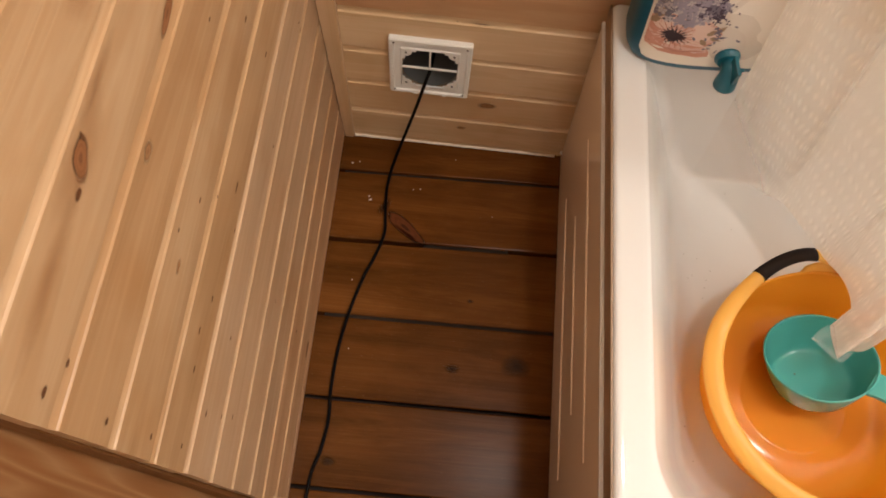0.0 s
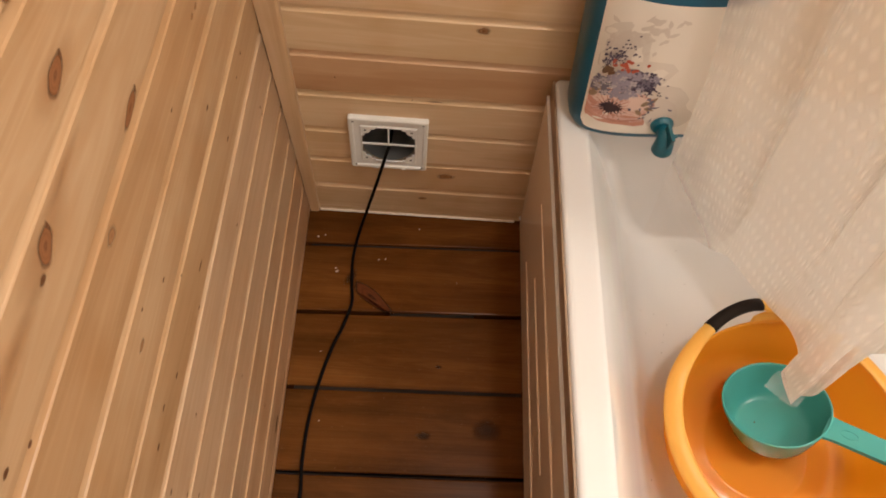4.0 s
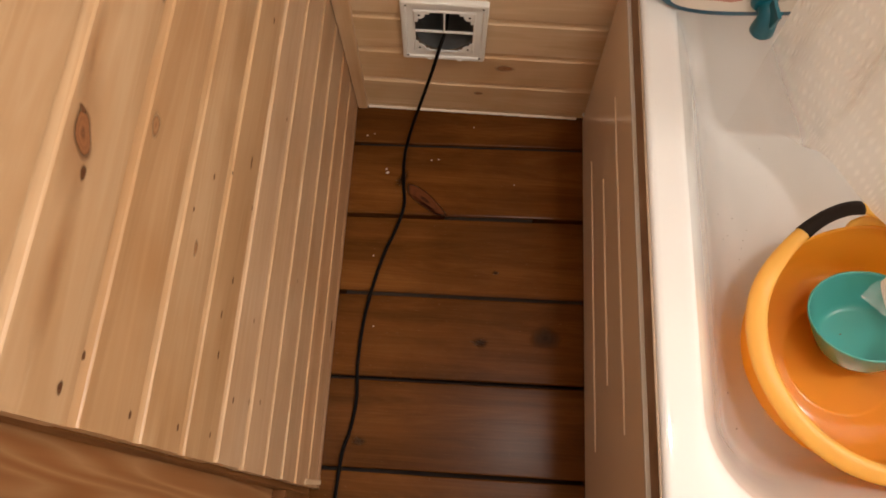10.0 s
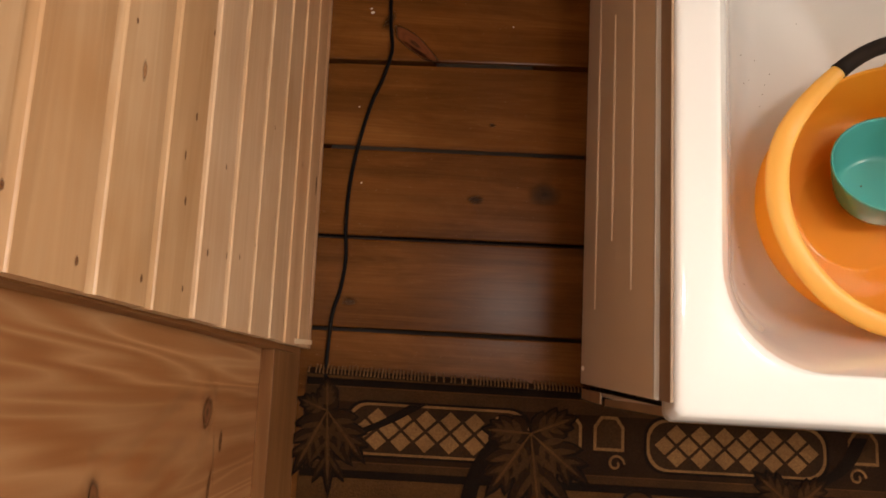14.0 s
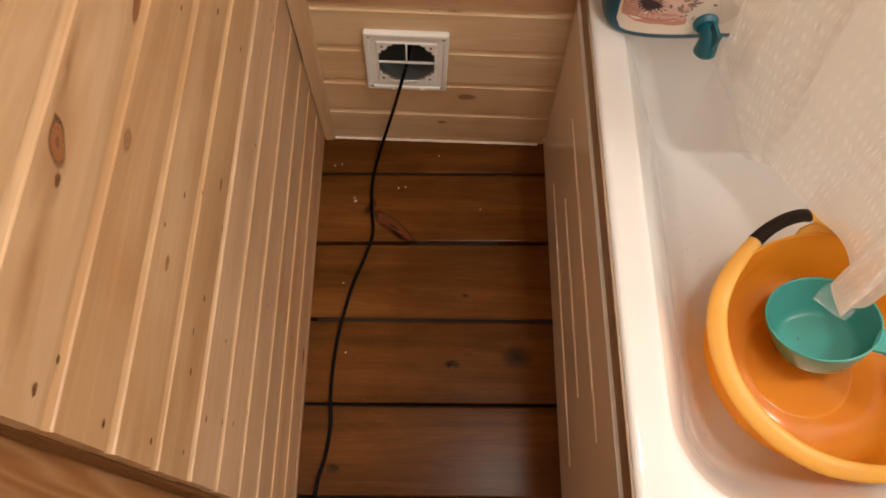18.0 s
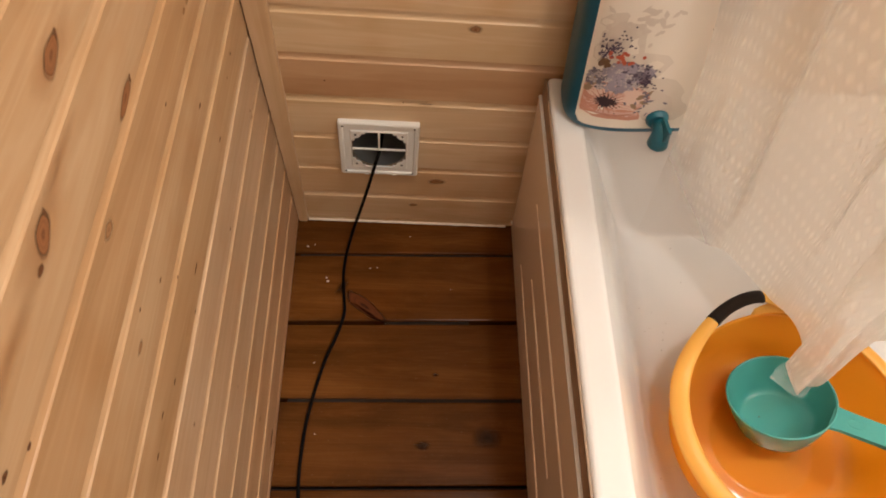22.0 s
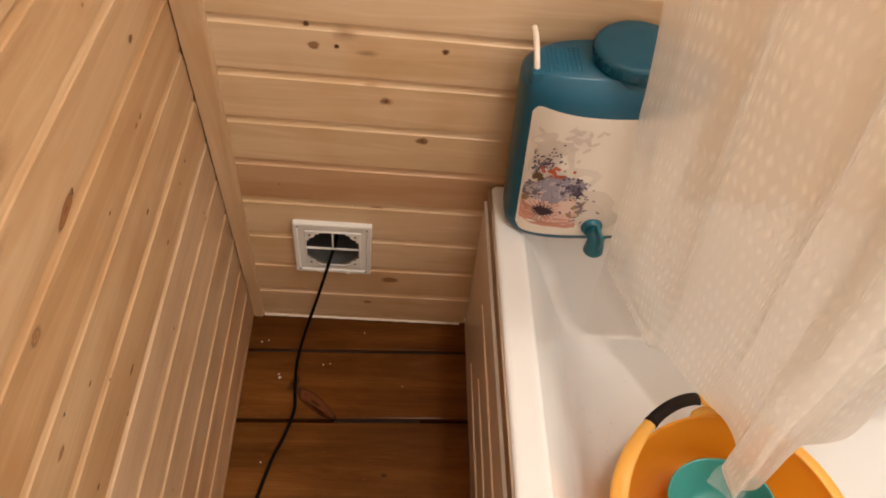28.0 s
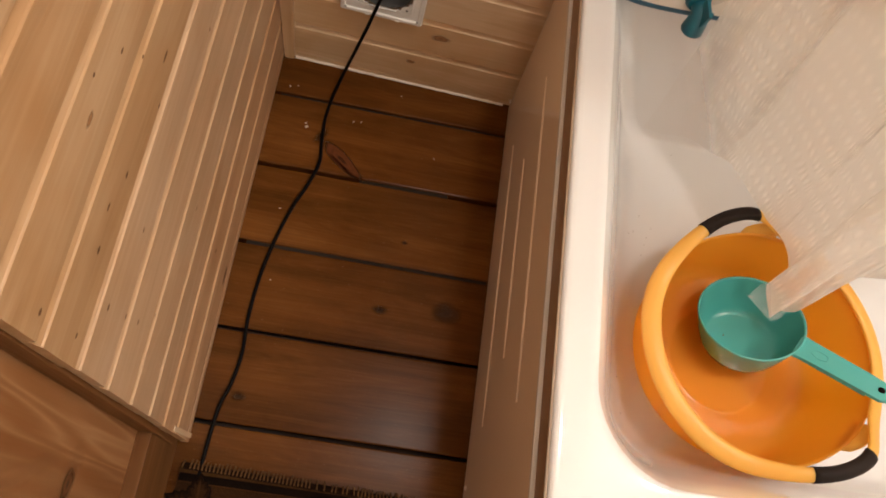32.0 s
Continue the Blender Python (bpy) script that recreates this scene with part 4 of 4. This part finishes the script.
        for k in range(count):
            t, r, turn = rng.uniform(0, 6.28), rng.random() ** 0.55, rng.uniform(0, 90)
            x, z = -0.074 + 0.044 * r * math.cos(t), 0.118 + 0.026 * r * math.sin(t) + 0.006 * math.cos(t)
            shapes += [oval(x + 0.36 * big * math.cos(radians(turn + 90 * q)), z + 0.36 * big * math.sin(radians(turn + 90 * q)), 0.62 * big, 0.46 * big, turn + 90 * q, 0.08, n=8) for q in range(4)]
        printed(name, shapes, mat, off)
    printed("leaf", [oval(-0.112, 0.104, 0.022, 0.012, 70, 0.1, 0.7), oval(-0.116, 0.090, 0.018, 0.010, 30, 0.1, 0.7), oval(-0.036, 0.082, 0.018, 0.009, 30, 0.1, 0.7), oval(-0.030, 0.070, 0.016, 0.007, -20, 0.1, 0.7), oval(-0.026, 0.090, 0.014, 0.006, 60, 0.1, 0.7), oval(-0.044, 0.062, 0.014, 0.008, -50, 0.1, 0.7)], tan_leaf, 0.0018)
    printed("leaf", [oval(-0.030, 0.084, 0.012, 0.005, 40, 0.1, 0.7), oval(-0.021, 0.074, 0.012, 0.004, 10, 0.1, 0.7)] + some(16, -0.030, 0.068, 0.010, 0.012, (0.005, 0.009), (0.002, 0.004)), slate, 0.0019)
    # berries on thin stalks
    for bx, bz, n, sx, sz in ((-0.094, 0.182, 64, 0.013, 0.009), (-0.036, 0.118, 34, 0.009, 0.010), (-0.106, 0.170, 20, 0.007, 0.006)):
        printed("stalk", [oval(bx + 0.4 * rng.gauss(0, sx), bz - 0.008 + 0.4 * rng.gauss(0, sz), 0.018, 0.0009, rng.uniform(40, 140), 0.0) for k in range(9)], plum, 0.0018)
        printed("berry", [oval(rng.gauss(bx, sx), rng.gauss(bz, sz), 0.0034, 0.0032, 0, 0.05, n=7) for k in range(n)], plum, 0.0019)
    printed("berry", [oval(rng.gauss(-0.079, 0.016), rng.gauss(0.155, 0.007), rng.uniform(0.005, 0.008), rng.uniform(0.005, 0.007), 0, 0.08, n=9) for k in range(20)], red, 0.0019)
    printed("seed_head", [oval(-0.106, 0.152, 0.016, 0.014, 20, 0.15), oval(-0.100, 0.146, 0.010, 0.010, 20, 0.15)], brown_leaf, 0.0020)
    # brown sprig near the other edge
    printed("sprig", [oval(0.036, 0.208, 0.018, 0.006, 15, 0.1, 0.7), oval(0.046, 0.214, 0.015, 0.006, 70, 0.1, 0.7), oval(0.052, 0.205, 0.016, 0.006, 110, 0.1, 0.7), oval(0.040, 0.200, 0.014, 0.005, -20, 0.1, 0.7)] + some(12, 0.049, 0.188, 0.004, 0.008, (0.004, 0.007), (0.003, 0.005)), brown_leaf, 0.0013)
    # cap on a short neck
    part("neck", turned([(0.055, high - 0.010), (0.055, high + 0.003), (0.060, high + 0.004), (0.060, high + 0.008)], (0.014, 0.0), 48), teal, thing, "", True)
    prof = [(0.050, high + 0.006), (0.0585, high + 0.006), (0.0595, high + 0.008), (0.060, high + 0.018), (0.0585, high + 0.022), (0.053, high + 0.0240), (0.030, high + 0.0246), (0.0004, high + 0.0248)]
    cap = part("cap", turned(prof, (0.014, 0.0), 72), teal, thing, "", True)
    for k in range(36):
        t = 2 * math.pi * k / 36
        part("rib", box(-0.0012, 0.0012, -0.0016, 0.0010, high + 0.008, high + 0.018, 0.0004, 1), teal, cap).matrix_basis = pose(0.014 + 0.060 * math.cos(t), 0.060 * math.sin(t), 0, 0, 0, math.degrees(t) + 90)
    # shoulder stipple: a small field of raised dots beside the cap
    bm = bmesh.new()
    for i in range(8):
        for j in range(9):
            x, y = -0.106 + 0.0062 * i, -0.026 + 0.0062 * j
            bmesh.ops.create_cone(bm, cap_ends=True, segments=6, radius1=0.0022, radius2=0.0008, depth=0.0018, matrix=pose(x, y, high + 0.0006))
    tagged(part("stipple", bm, teal, thing), kind="stuff")
    # white carrying handle on a lug
    part("handle_lug", box(-0.131, -0.115, -0.034, -0.016, high - 0.020, high + 0.001, 0.003), teal, thing)
    part("handle", tube(spline([(-0.123, -0.024, high - 0.006), (-0.124, -0.018, high + 0.008), (-0.124, -0.002, high + 0.018), (-0.124, 0.018, high + 0.024), (-0.124, 0.036, high + 0.024)], 6), 0.0042, 8), plain("handle_white", (0.78, 0.70, 0.62), 0.4, 0, 0.2), thing, "white bent carrying handle", True)
    # tap
    tx = -0.002
    tap = part("tap", tube([Vector((tx, -b + 0.006, 0.036)), Vector((tx, -b - 0.004, 0.036)), Vector((tx, -b - 0.010, 0.036))], [0.0175, 0.0175, 0.014], 20), teal_tap, thing, "dark teal tap")
    part("spout", tube(spline([(tx + 0.002, -b - 0.006, 0.034), (tx + 0.004, -b - 0.018, 0.032), (tx + 0.005, -b - 0.024, 0.022), (tx + 0.005, -b - 0.025, 0.004)], 5), [0.0105 + 0.0004 * k for k in range(16)][:16], 16), teal_tap, tap, "", True)
    lever = part("lever", box(-0.0025, 0.0025, -0.018, 0.010, -0.006, 0.022, 0.001), teal_tap, tap)
    lever.matrix_basis = pose(tx + 0.005, -b - 0.024, 0.034, 10, 0, 10)
    part("lever_arm", box(0.0, 0.016, -0.002, 0.002, 0.004, 0.008, 0.0008), teal_tap, tap).matrix_basis = pose(tx + 0.005, -b - 0.024, 0.030, 0, 0, 0)
    return thing


jug()


# ---- bucket ----
BUX, BUY, BUZ = 0.868, -0.534, FLOOR_Z + 0.003


def bucket():
    thing = empty("bucket", "bright orange plastic tub with black grips standing in the bath", "bucket")
    thing.location = (BUX, BUY, BUZ)
    rim_z, r_top, r_low = 0.136, 0.180, 0.162
    grips = (117, -67)

    n = 120
    turn = [2 * math.pi * i / n for i in range(n)]

    def swell(t, wide):
        return max(math.exp(-abs(((math.degrees(t) - g + 180) % 360 - 180) / wide) ** 2.8) for g in grips)

    inner = [(0.0005, 0.0045), (0.080, 0.0040), (0.084, 0.0062), (0.090, 0.0064), (0.094, 0.0045), (0.120, 0.0045), (r_low - 0.028, 0.0055), (r_low - 0.014, 0.010), (r_low - 0.005, 0.018), (r_low, 0.030)]
    inner += [(r_low + (r_top - r_low - 0.003) * k, 0.030 + (rim_z - 0.030) * k) for k in (0.2, 0.4, 0.6, 0.8, 0.92, 1.0)]
    outer = [(r_top, rim_z - 0.002), (r_top - 0.001, rim_z - 0.02), (r_low + 0.008, 0.06), (r_low + 0.002, 0.028), (r_low - 0.006, 0.012), (r_low - 0.016, 0.004), (r_low - 0.026, 0.0), (0.0005, 0.0)]

    def wall_at(r, z, t):
        k = max(0.0, (z - 0.09) / (rim_z - 0.09))
        return (r * math.cos(t), r * math.sin(t), z - 0.012 * swell(t, 19) * k)

    part("body", skin([[wall_at(r, z, t) for t in turn] for r, z in inner + outer], True, True, True), orange, thing, "", True)

    def rim_at(t, across, high):
        s = swell(t, 30)
        r, z = r_top + 0.006 + 0.004 * s, rim_z - 0.004 + 0.054 * s
        lean = radians(22 - 10 * s)
        wide = 1 - 0.35 * s
        return (( r + wide * across * math.cos(lean) + high * math.sin(lean)) * math.cos(t), (r + wide * across * math.cos(lean) + high * math.sin(lean)) * math.sin(t), z - wide * across * math.sin(lean) + high * math.cos(lean))

    oval = [(0.0145 * math.cos(q), 0.0062 * math.sin(q)) for q in np.linspace(0, 2 * math.pi, 14, endpoint=False)]
    bm = skin([[rim_at(t, a, h) for t in turn] for a, h in oval + oval[:1]], True)
    bmesh.ops.remove_doubles(bm, verts=bm.verts[:], dist=1e-6)
    bmesh.ops.recalc_face_normals(bm, faces=bm.faces[:])
    rim = part("rim", bm, orange_rim, thing, "", True)
    for g in grips:
        some = [radians(g + d) for d in np.linspace(-15.5, 15.5, 16)]
        bm = skin([[rim_at(t, 1.12 * a, 1.45 * h) for a, h in oval] for t in some], True, True, True)
        bmesh.ops.recalc_face_normals(bm, faces=bm.faces[:])
        part("grip", bm, black_grip, rim, "black rubber grip", True)
        # webs that carry the grip, flaring out of the wall
        for lo, hi in ((-35, -17), (17, 35)):
            inner, outer = [], []
            for k in range(7):
                t = radians(g + lo + (hi - lo) * k / 6)
                low, top = Vector(wall_at(r_top - 0.003, rim_z - 0.020, t)), Vector(rim_at(t, 0, 0))
                inward = Vector((-math.cos(t), -math.sin(t), 0)) * 0.0022
                mouth = abs(k - (0 if lo < 0 else 6)) / 6
                top = low.lerp(top, 1.0 - 0.55 * mouth ** 2)
                inner.append([low + inward, low.lerp(top, 0.5) + inward, top + inward])
                outer.append([low - inward, low.lerp(top, 0.5) - inward, top - inward])
            bm = skin([a + b[::-1] for a, b in zip(inner, outer)], True, True, True)
            bmesh.ops.recalc_face_normals(bm, faces=bm.faces[:])
            part("grip_web", bm, orange_rim, rim, "", True)
    return thing


bucket()


# ---- ladle ----
def ladle():
    thing = empty("ladle", "mint-green plastic bath ladle leaning inside the orange tub", "ladle")
    r, deep = 0.078, 0.070
    middle = Vector((0.866, -0.485, 0.285))
    up = Vector((-0.30, 0.35, 1)).normalized()
    ahead = Vector((0.178, -0.136, 0.0))
    ahead = (ahead - up * ahead.dot(up)).normalized()
    across = up.cross(ahead)
    m = Matrix.Translation(middle) @ Matrix((ahead, across, up)).transposed().to_4x4()
    thing.matrix_basis = m
    prof = [(0.0, -deep), (r * 0.66, -deep), (r * 0.74, -deep + 0.003), (r * 0.80, -deep + 0.012), (r * 0.90, -deep * 0.5), (r * 0.985, -0.004), (r, 0.0), (r + 0.0015, 0.001), (r + 0.003, 0.0), (r + 0.0025, -0.004), (r * 0.93, -deep * 0.5), (r * 0.83, -deep + 0.010), (r * 0.76, -deep - 0.001), (0.0, -deep - 0.002)]
    part("bowl", turned([(max(a, 0.0004), z) for a, z in prof], (0, 0), 64, True, True), mint, thing, "", True)
    out = [(r - 0.004, -0.023), (r + 0.015, -0.0195), (r + 0.10, -0.0180), (r + 0.122, -0.0172), (r + 0.133, -0.011), (r + 0.136, 0.0), (r + 0.133, 0.011), (r + 0.122, 0.0172), (r + 0.10, 0.0180), (r + 0.015, 0.0195), (r - 0.004, 0.023)]
    bm = slab(out, -0.009, -0.003)
    top = [e for e in bm.edges if all(v.co.z > -0.004 for v in e.verts)]
    bmesh.ops.bevel(bm, geom=top, offset=0.002, segments=2, profile=0.6, affect="EDGES")
    handle = part("handle", bm, mint, thing)
    for s in (-1, 1):
        part("flange", box(r, r + 0.104, s * 0.0158 - 0.0012, s * 0.0158 + 0.0012, -0.014, -0.006, 0.0006), mint, handle)
    # dark disc laid on the handle for the shade of its hanging hole
    part("hang_hole", turned([(0.0, 0.0004), (0.0052, 0.0004), (0.0052, 0)], (0, 0), 20), rug_dark, handle).location = (r + 0.118, 0, -0.0028)
    part("mark", tube([Vector((r + 0.030 + 0.012 * math.cos(t), 0.007 * math.sin(t), -0.0028)) for t in np.linspace(0, 6.0, 20)], 0.0005, 5), mint, handle)
    return thing


ladle()
bm = bmesh.new()
bmesh.ops.create_icosphere(bm, subdivisions=1, radius=0.0014)
tagged(part("crumb", bm, crumb_dark), "tiny dark crumb in the ladle", "crumb").location = Vector((0.866, -0.485, 0.285)) + Vector((-0.30, 0.35, 1)).normalized() * -0.0688 + Vector((-0.022, 0.008, -0.0094))


# ---- shower curtain ----
def curtain():
    hem = spline([(0.698, -0.150, 0.240), (0.770, -0.190, 0.285), (0.806, -0.250, 0.330), (0.836, -0.340, 0.362), (0.860, -0.420, 0.385), (0.846, -0.468, 0.356), (0.866, -0.500, 0.336), (0.920, -0.462, 0.372), (0.985, -0.436, 0.430), (1.060, -0.405, 0.500), (1.18, -0.31, 0.53), (1.34, -0.32, 0.52), (1.55, -0.28, 0.50), (1.85, -0.31, 0.49)], 24)
    rail = spline([(0.335, -0.165, 2.3), (0.41, -0.20, 2.3), (0.50, -0.205, 2.3), (0.60, -0.21, 2.3), (0.71, -0.20, 2.3), (0.79, -0.17, 2.3), (0.82, -0.17, 2.3), (0.90, -0.13, 2.3), (1.0, -0.15, 2.3), (1.1, -0.12, 2.3), (1.2, -0.15, 2.3), (1.4, -0.12, 2.3), (1.6, -0.15, 2.3), (1.9, -0.12, 2.3)], 24)
    soft = [sum((hem[min(max(i + k, 0), len(hem) - 1)] for k in range(-30, 31, 3)), Vector()) / 21 for i in range(len(hem))]
    rows, steps = [], 150
    along = [0.0]
    for a, b in zip(hem, hem[1:]):
        along.append(along[-1] + max((a - b).length, 0.007))
    for j in range(steps + 1):
        v = (j / steps) ** 1.5
        row = []
        for i, (h, q) in enumerate(zip(hem, rail)):
            u = i / (len(hem) - 1)
            p = h.lerp(soft[i], min(1.0, v * 5)).lerp(q, v)
            wave = math.sin(i * 0.20 + 0.9 * math.sin(i * 0.047) + 1.2 * v) * 0.030 * min(1, u * 6) * (0.30 + 0.70 * min(1, v * 5))
            fine = 0.006 * noise.noise((along[i] * 9, v * 14, 3.1)) + 0.001 * noise.noise((along[i] * 30, v * 40, 7.7))
            row.append(p + Vector((0.35, -0.9, 0)) * (wave + fine))
        rows.append(row)
    bm = skin(rows, False)
    uv = bm.loops.layers.uv.new("UVMap")
    bm.verts.index_update()
    n = len(hem)
    for f in bm.faces:
        for loop in f.loops:
            j, i = divmod(loop.vert.index if loop.vert.index >= 0 else 0, n)
            loop[uv].uv = (along[i] * 1.15, rows[j][i].z)
    ob = part("shower_curtain", bm, film, None, "", True)
    tip = [Vector(p) for p in ((0.866, -0.47, 0.373), (0.874, -0.496, 0.354), (0.857, -0.508, 0.343), (0.818, -0.479, 0.347), (0.836, -0.46, 0.362))]
    low, top = spline([tip[1], tip[2], tip[3]], 4), spline([tip[0], tip[4], tip[3]], 4)
    bm = skin([[a.lerp(b, k / 5) + Vector((0, 0.003 * math.sin(k * 1.3), 0)) for k in range(6)] for a, b in zip(low, top)], False)
    part("torn_corner", bm, film_clear, ob, "clear loose corner of the film")
    tagged(ob, "milky embossed shower curtain with a corner hanging in the tub", "curtain")
    return ob


curtain()


# ---- rug ----
def rug():
    thing = tagged(part("rug", box(0.034, 1.95, -1.75, -0.822, 0.001, 0.0055, 0.001), rug_field), "worn brown woven rug with a leafy lattice border", "rug")
    z = 0.0056

    def motif(name, outline, mat, level, height=0.0006):
        area = sum(a[0] * b[1] - b[0] * a[1] for a, b in zip(outline, outline[1:] + outline[:1]))
        return part(name, slab(outline if area > 0 else outline[::-1], z + 0.0004 * level - 0.0002, z + 0.0004 * level + height), mat, thing)

    def band(y0, y1, mat, level, x0=0.036, x1=1.94):
        motif("stripe", [(x0, y0), (x1, y0), (x1, y1), (x0, y1)], mat, level)

    band(-0.843, -0.831, rug_dark, 1)
    band(-0.868, -0.845, rug_mid, 1)
    band(-0.965, -0.868, rug_brown, 1)
    band(-0.979, -0.967, rug_mid, 1)
    band(-0.992, -0.979, rug_dark, 1)
    for k in range(4):
        x = 0.262 + 0.506 * k
        motif("cartouche_edge", rounded(x - 0.158, x + 0.158, -0.957, -0.864, 0.034, 6), rug_dark, 2)
        motif("cartouche_edge", rounded(x - 0.153, x + 0.153, -0.953, -0.868, 0.033, 6), rug_light, 3)
        motif("cartouche", rounded(x - 0.148, x + 0.148, -0.949, -0.872, 0.032, 6), rug_lattice, 4)
        for i in range(-4, 5):
            for j in (-1, 0, 1):
                for ox, oy in ((0, 0), (0.0205, 0.019)):
                    px, py = x + 0.041 * i + ox, -0.9105 + 0.038 * j + oy
                    if abs(px - x) < 0.130 and abs(py + 0.9105) < 0.026:
                        motif("lozenge", [(px - 0.0168, py), (px, py - 0.0154), (px + 0.0168, py), (px, py + 0.0154)], rug_light, 5)
        # scrolled corner pieces between the cartouches
        for s in (-1, 1):
            c = x + 0.253 + s * 0.036
            motif("hexagon_edge", [(c - 0.026, -0.925), (c + 0.026, -0.925), (c + 0.026, -0.885), (c + 0.014, -0.868), (c - 0.014, -0.868), (c - 0.026, -0.885)], rug_light, 2)
            motif("hexagon", [(c - 0.021, -0.920), (c + 0.021, -0.920), (c + 0.021, -0.887), (c + 0.011, -0.873), (c - 0.011, -0.873), (c - 0.021, -0.887)], rug_mid, 3)
            pts = [Vector((c + s * 0.012 + 0.015 * (1 - t / 9) * math.cos(t * s), -0.945 + 0.015 * (1 - t / 9) * math.sin(t), z + 0.001)) for t in np.linspace(0, 7, 22)]
            part("scroll", tube(pts, 0.0022, 6), rug_light, thing)

    def leaflet(cx, cy, turn, long, wide, teeth=7):
        """A saw-edged leaflet that points away from its base."""
        c, q = math.cos(radians(turn)), math.sin(radians(turn))
        rim = []
        for i in range(2 * teeth + 1):
            t = i / (2 * teeth)
            w = 0.5 * wide * math.sin(math.pi * min(1, t ** 0.75 * 1.02)) ** 0.75 * (1.0 if i % 2 else 0.58) + 0.001
            rim.append((t * long + (0.55 * long / teeth if i % 2 else 0) * (1 - t) ** 0.6, w))
        pts = rim + [(u, -w) for u, w in rim[::-1]]
        return [(cx + c * u - q * w, cy + q * u + c * w) for u, w in pts]

    def leaf_shape(cx, cy, turn, size, lobes=1):
        out = []
        for i in range(48):
            t = 2 * math.pi * i / 48
            r = size * (0.45 + 0.55 * abs(math.cos(t * lobes / 2)))
            out.append((cx + r * math.cos(t + radians(turn)), cy + r * math.sin(t + radians(turn))))
        return out

    sprays = ((0.075, -0.885, ((95, 0.055, 0.045), (160, 0.055, 0.035), (-115, 0.115, 0.040), (-85, 0.135, 0.036), (-50, 0.105, 0.044))),
              (0.418, -0.903, ((178, 0.082, 0.050), (22, 0.085, 0.046), (-124, 0.125, 0.052), (-82, 0.175, 0.056), (-38, 0.125, 0.050))),
              (0.862, -1.000, ((140, 0.085, 0.044), (40, 0.075, 0.040), (-155, 0.120, 0.050), (-95, 0.150, 0.052), (-30, 0.110, 0.046))),
              (1.37, -0.92, ((178, 0.085, 0.05), (22, 0.085, 0.046), (-124, 0.125, 0.052), (-82, 0.17, 0.056), (-38, 0.125, 0.05))))
    def lobed(cx, cy, turn, long, wide, fat, level, name, mat):
        """A leaf of pointed lobes along a midrib."""
        bm, c, q = bmesh.new(), math.cos(radians(turn)), math.sin(radians(turn))
        lobes = [(0.0, 0, 1.0, 0.46), (0.10, 50, 0.42, 0.40), (0.10, -50, 0.42, 0.40), (0.30, 40, 0.46, 0.36), (0.30, -40, 0.46, 0.36), (0.52, 32, 0.36, 0.28), (0.52, -32, 0.36, 0.28)]
        for k, (base, fan, far, broad) in enumerate(lobes):
            n, a = 7, radians(fan)
            half = [(far * long * (i / n) * (0.97 if fat < 1 else 1.0), 0.5 * fat * broad * wide * math.sin(math.pi * (i / n) ** 0.8) ** 0.8) for i in range(n + 1)]
            pts = [(u, -w) for u, w in half[:-1]] + [(u, w) for u, w in half[::-1][:-1]]
            pts = [(base * long + u * math.cos(a) - w * math.sin(a), u * math.sin(a) + w * math.cos(a)) for u, w in pts]
            top = z + 0.0004 * level + 0.00004 * k
            slab([(cx + c * u - q * w, cy + q * u + c * w) for u, w in pts], top - 0.0004, top + 0.0003, bm)
        bmesh.ops.recalc_face_normals(bm, faces=bm.faces[:])
        return part(name, bm, mat, thing)

    for cx, cy, leaves in sprays:
        for k, (turn, long, wide) in enumerate(leaves):
            level = 6 + 0.3 * k
            lobed(cx, cy, turn, long * 1.05, wide * 1.40, 1.12, level, "leaf_edge", rug_dark)
            lobed(cx, cy, turn, long, wide * 1.35, 0.84, level + 3, "leaf", rug_brown)
            lobed(cx + 0.12 * long * math.cos(radians(turn)), cy + 0.12 * long * math.sin(radians(turn)), turn, long * 0.78, wide * 1.2, 0.46, level + 6, "leaf_light", rug_mid)
            motif("vein", leaflet(cx, cy, turn, long * 0.8, 0.003, 2), rug_field, level + 9.5)
    for pts in ([(0.30, -1.20), (0.312, -1.06), (0.33, -0.97), (0.37, -0.905)], [(0.10, -0.93), (0.17, -0.90), (0.225, -0.868)], [(0.98, -0.88), (0.95, -0.93), (0.90, -0.965)]):
        line = spline([(x, y, z + 0.003) for x, y in pts], 8)
        bm = skin([[p + Vector((dx, 0, 0.0)) for dx in (-0.013, 0.013)] for p in line], False)
        part("stem", bm, rug_dark, thing)
    for x, y in ((0.56, -1.04), (0.60, -1.02)):
        motif("flower", leaf_shape(x, y, 70, 0.036, 1), rug_dark, 4)
        motif("flower", leaf_shape(x, y, 70, 0.031, 1), rug_mid, 5)
    # bound edge: rolled hem with whip stitches
    part("hem", tube([Vector((x, -0.820 - 0.016 * (x - 0.034), 0.0055)) for x in np.linspace(0.036, 0.56, 20)], 0.0052, 8), rug_brown, thing, "worn rolled hem")
    bm = bmesh.new()
    rng = random.Random(2)
    for k in range(84):
        x = 0.038 + 0.0062 * k
        if rng.random() < 0.12:
            continue
        y = -0.8155 - 0.016 * (x - 0.034)
        dx = rng.uniform(-0.0015, 0.0015)
        tube([Vector((x, y - 0.008, 0.0115)), Vector((x + dx * 0.5, y, 0.0088)), Vector((x + dx, y + rng.uniform(0.003, 0.008), 0.0030))], 0.0015, 5, bm)
    tagged(part("stitches", bm, rug_light, thing), kind="stuff")
    return thing


rug()
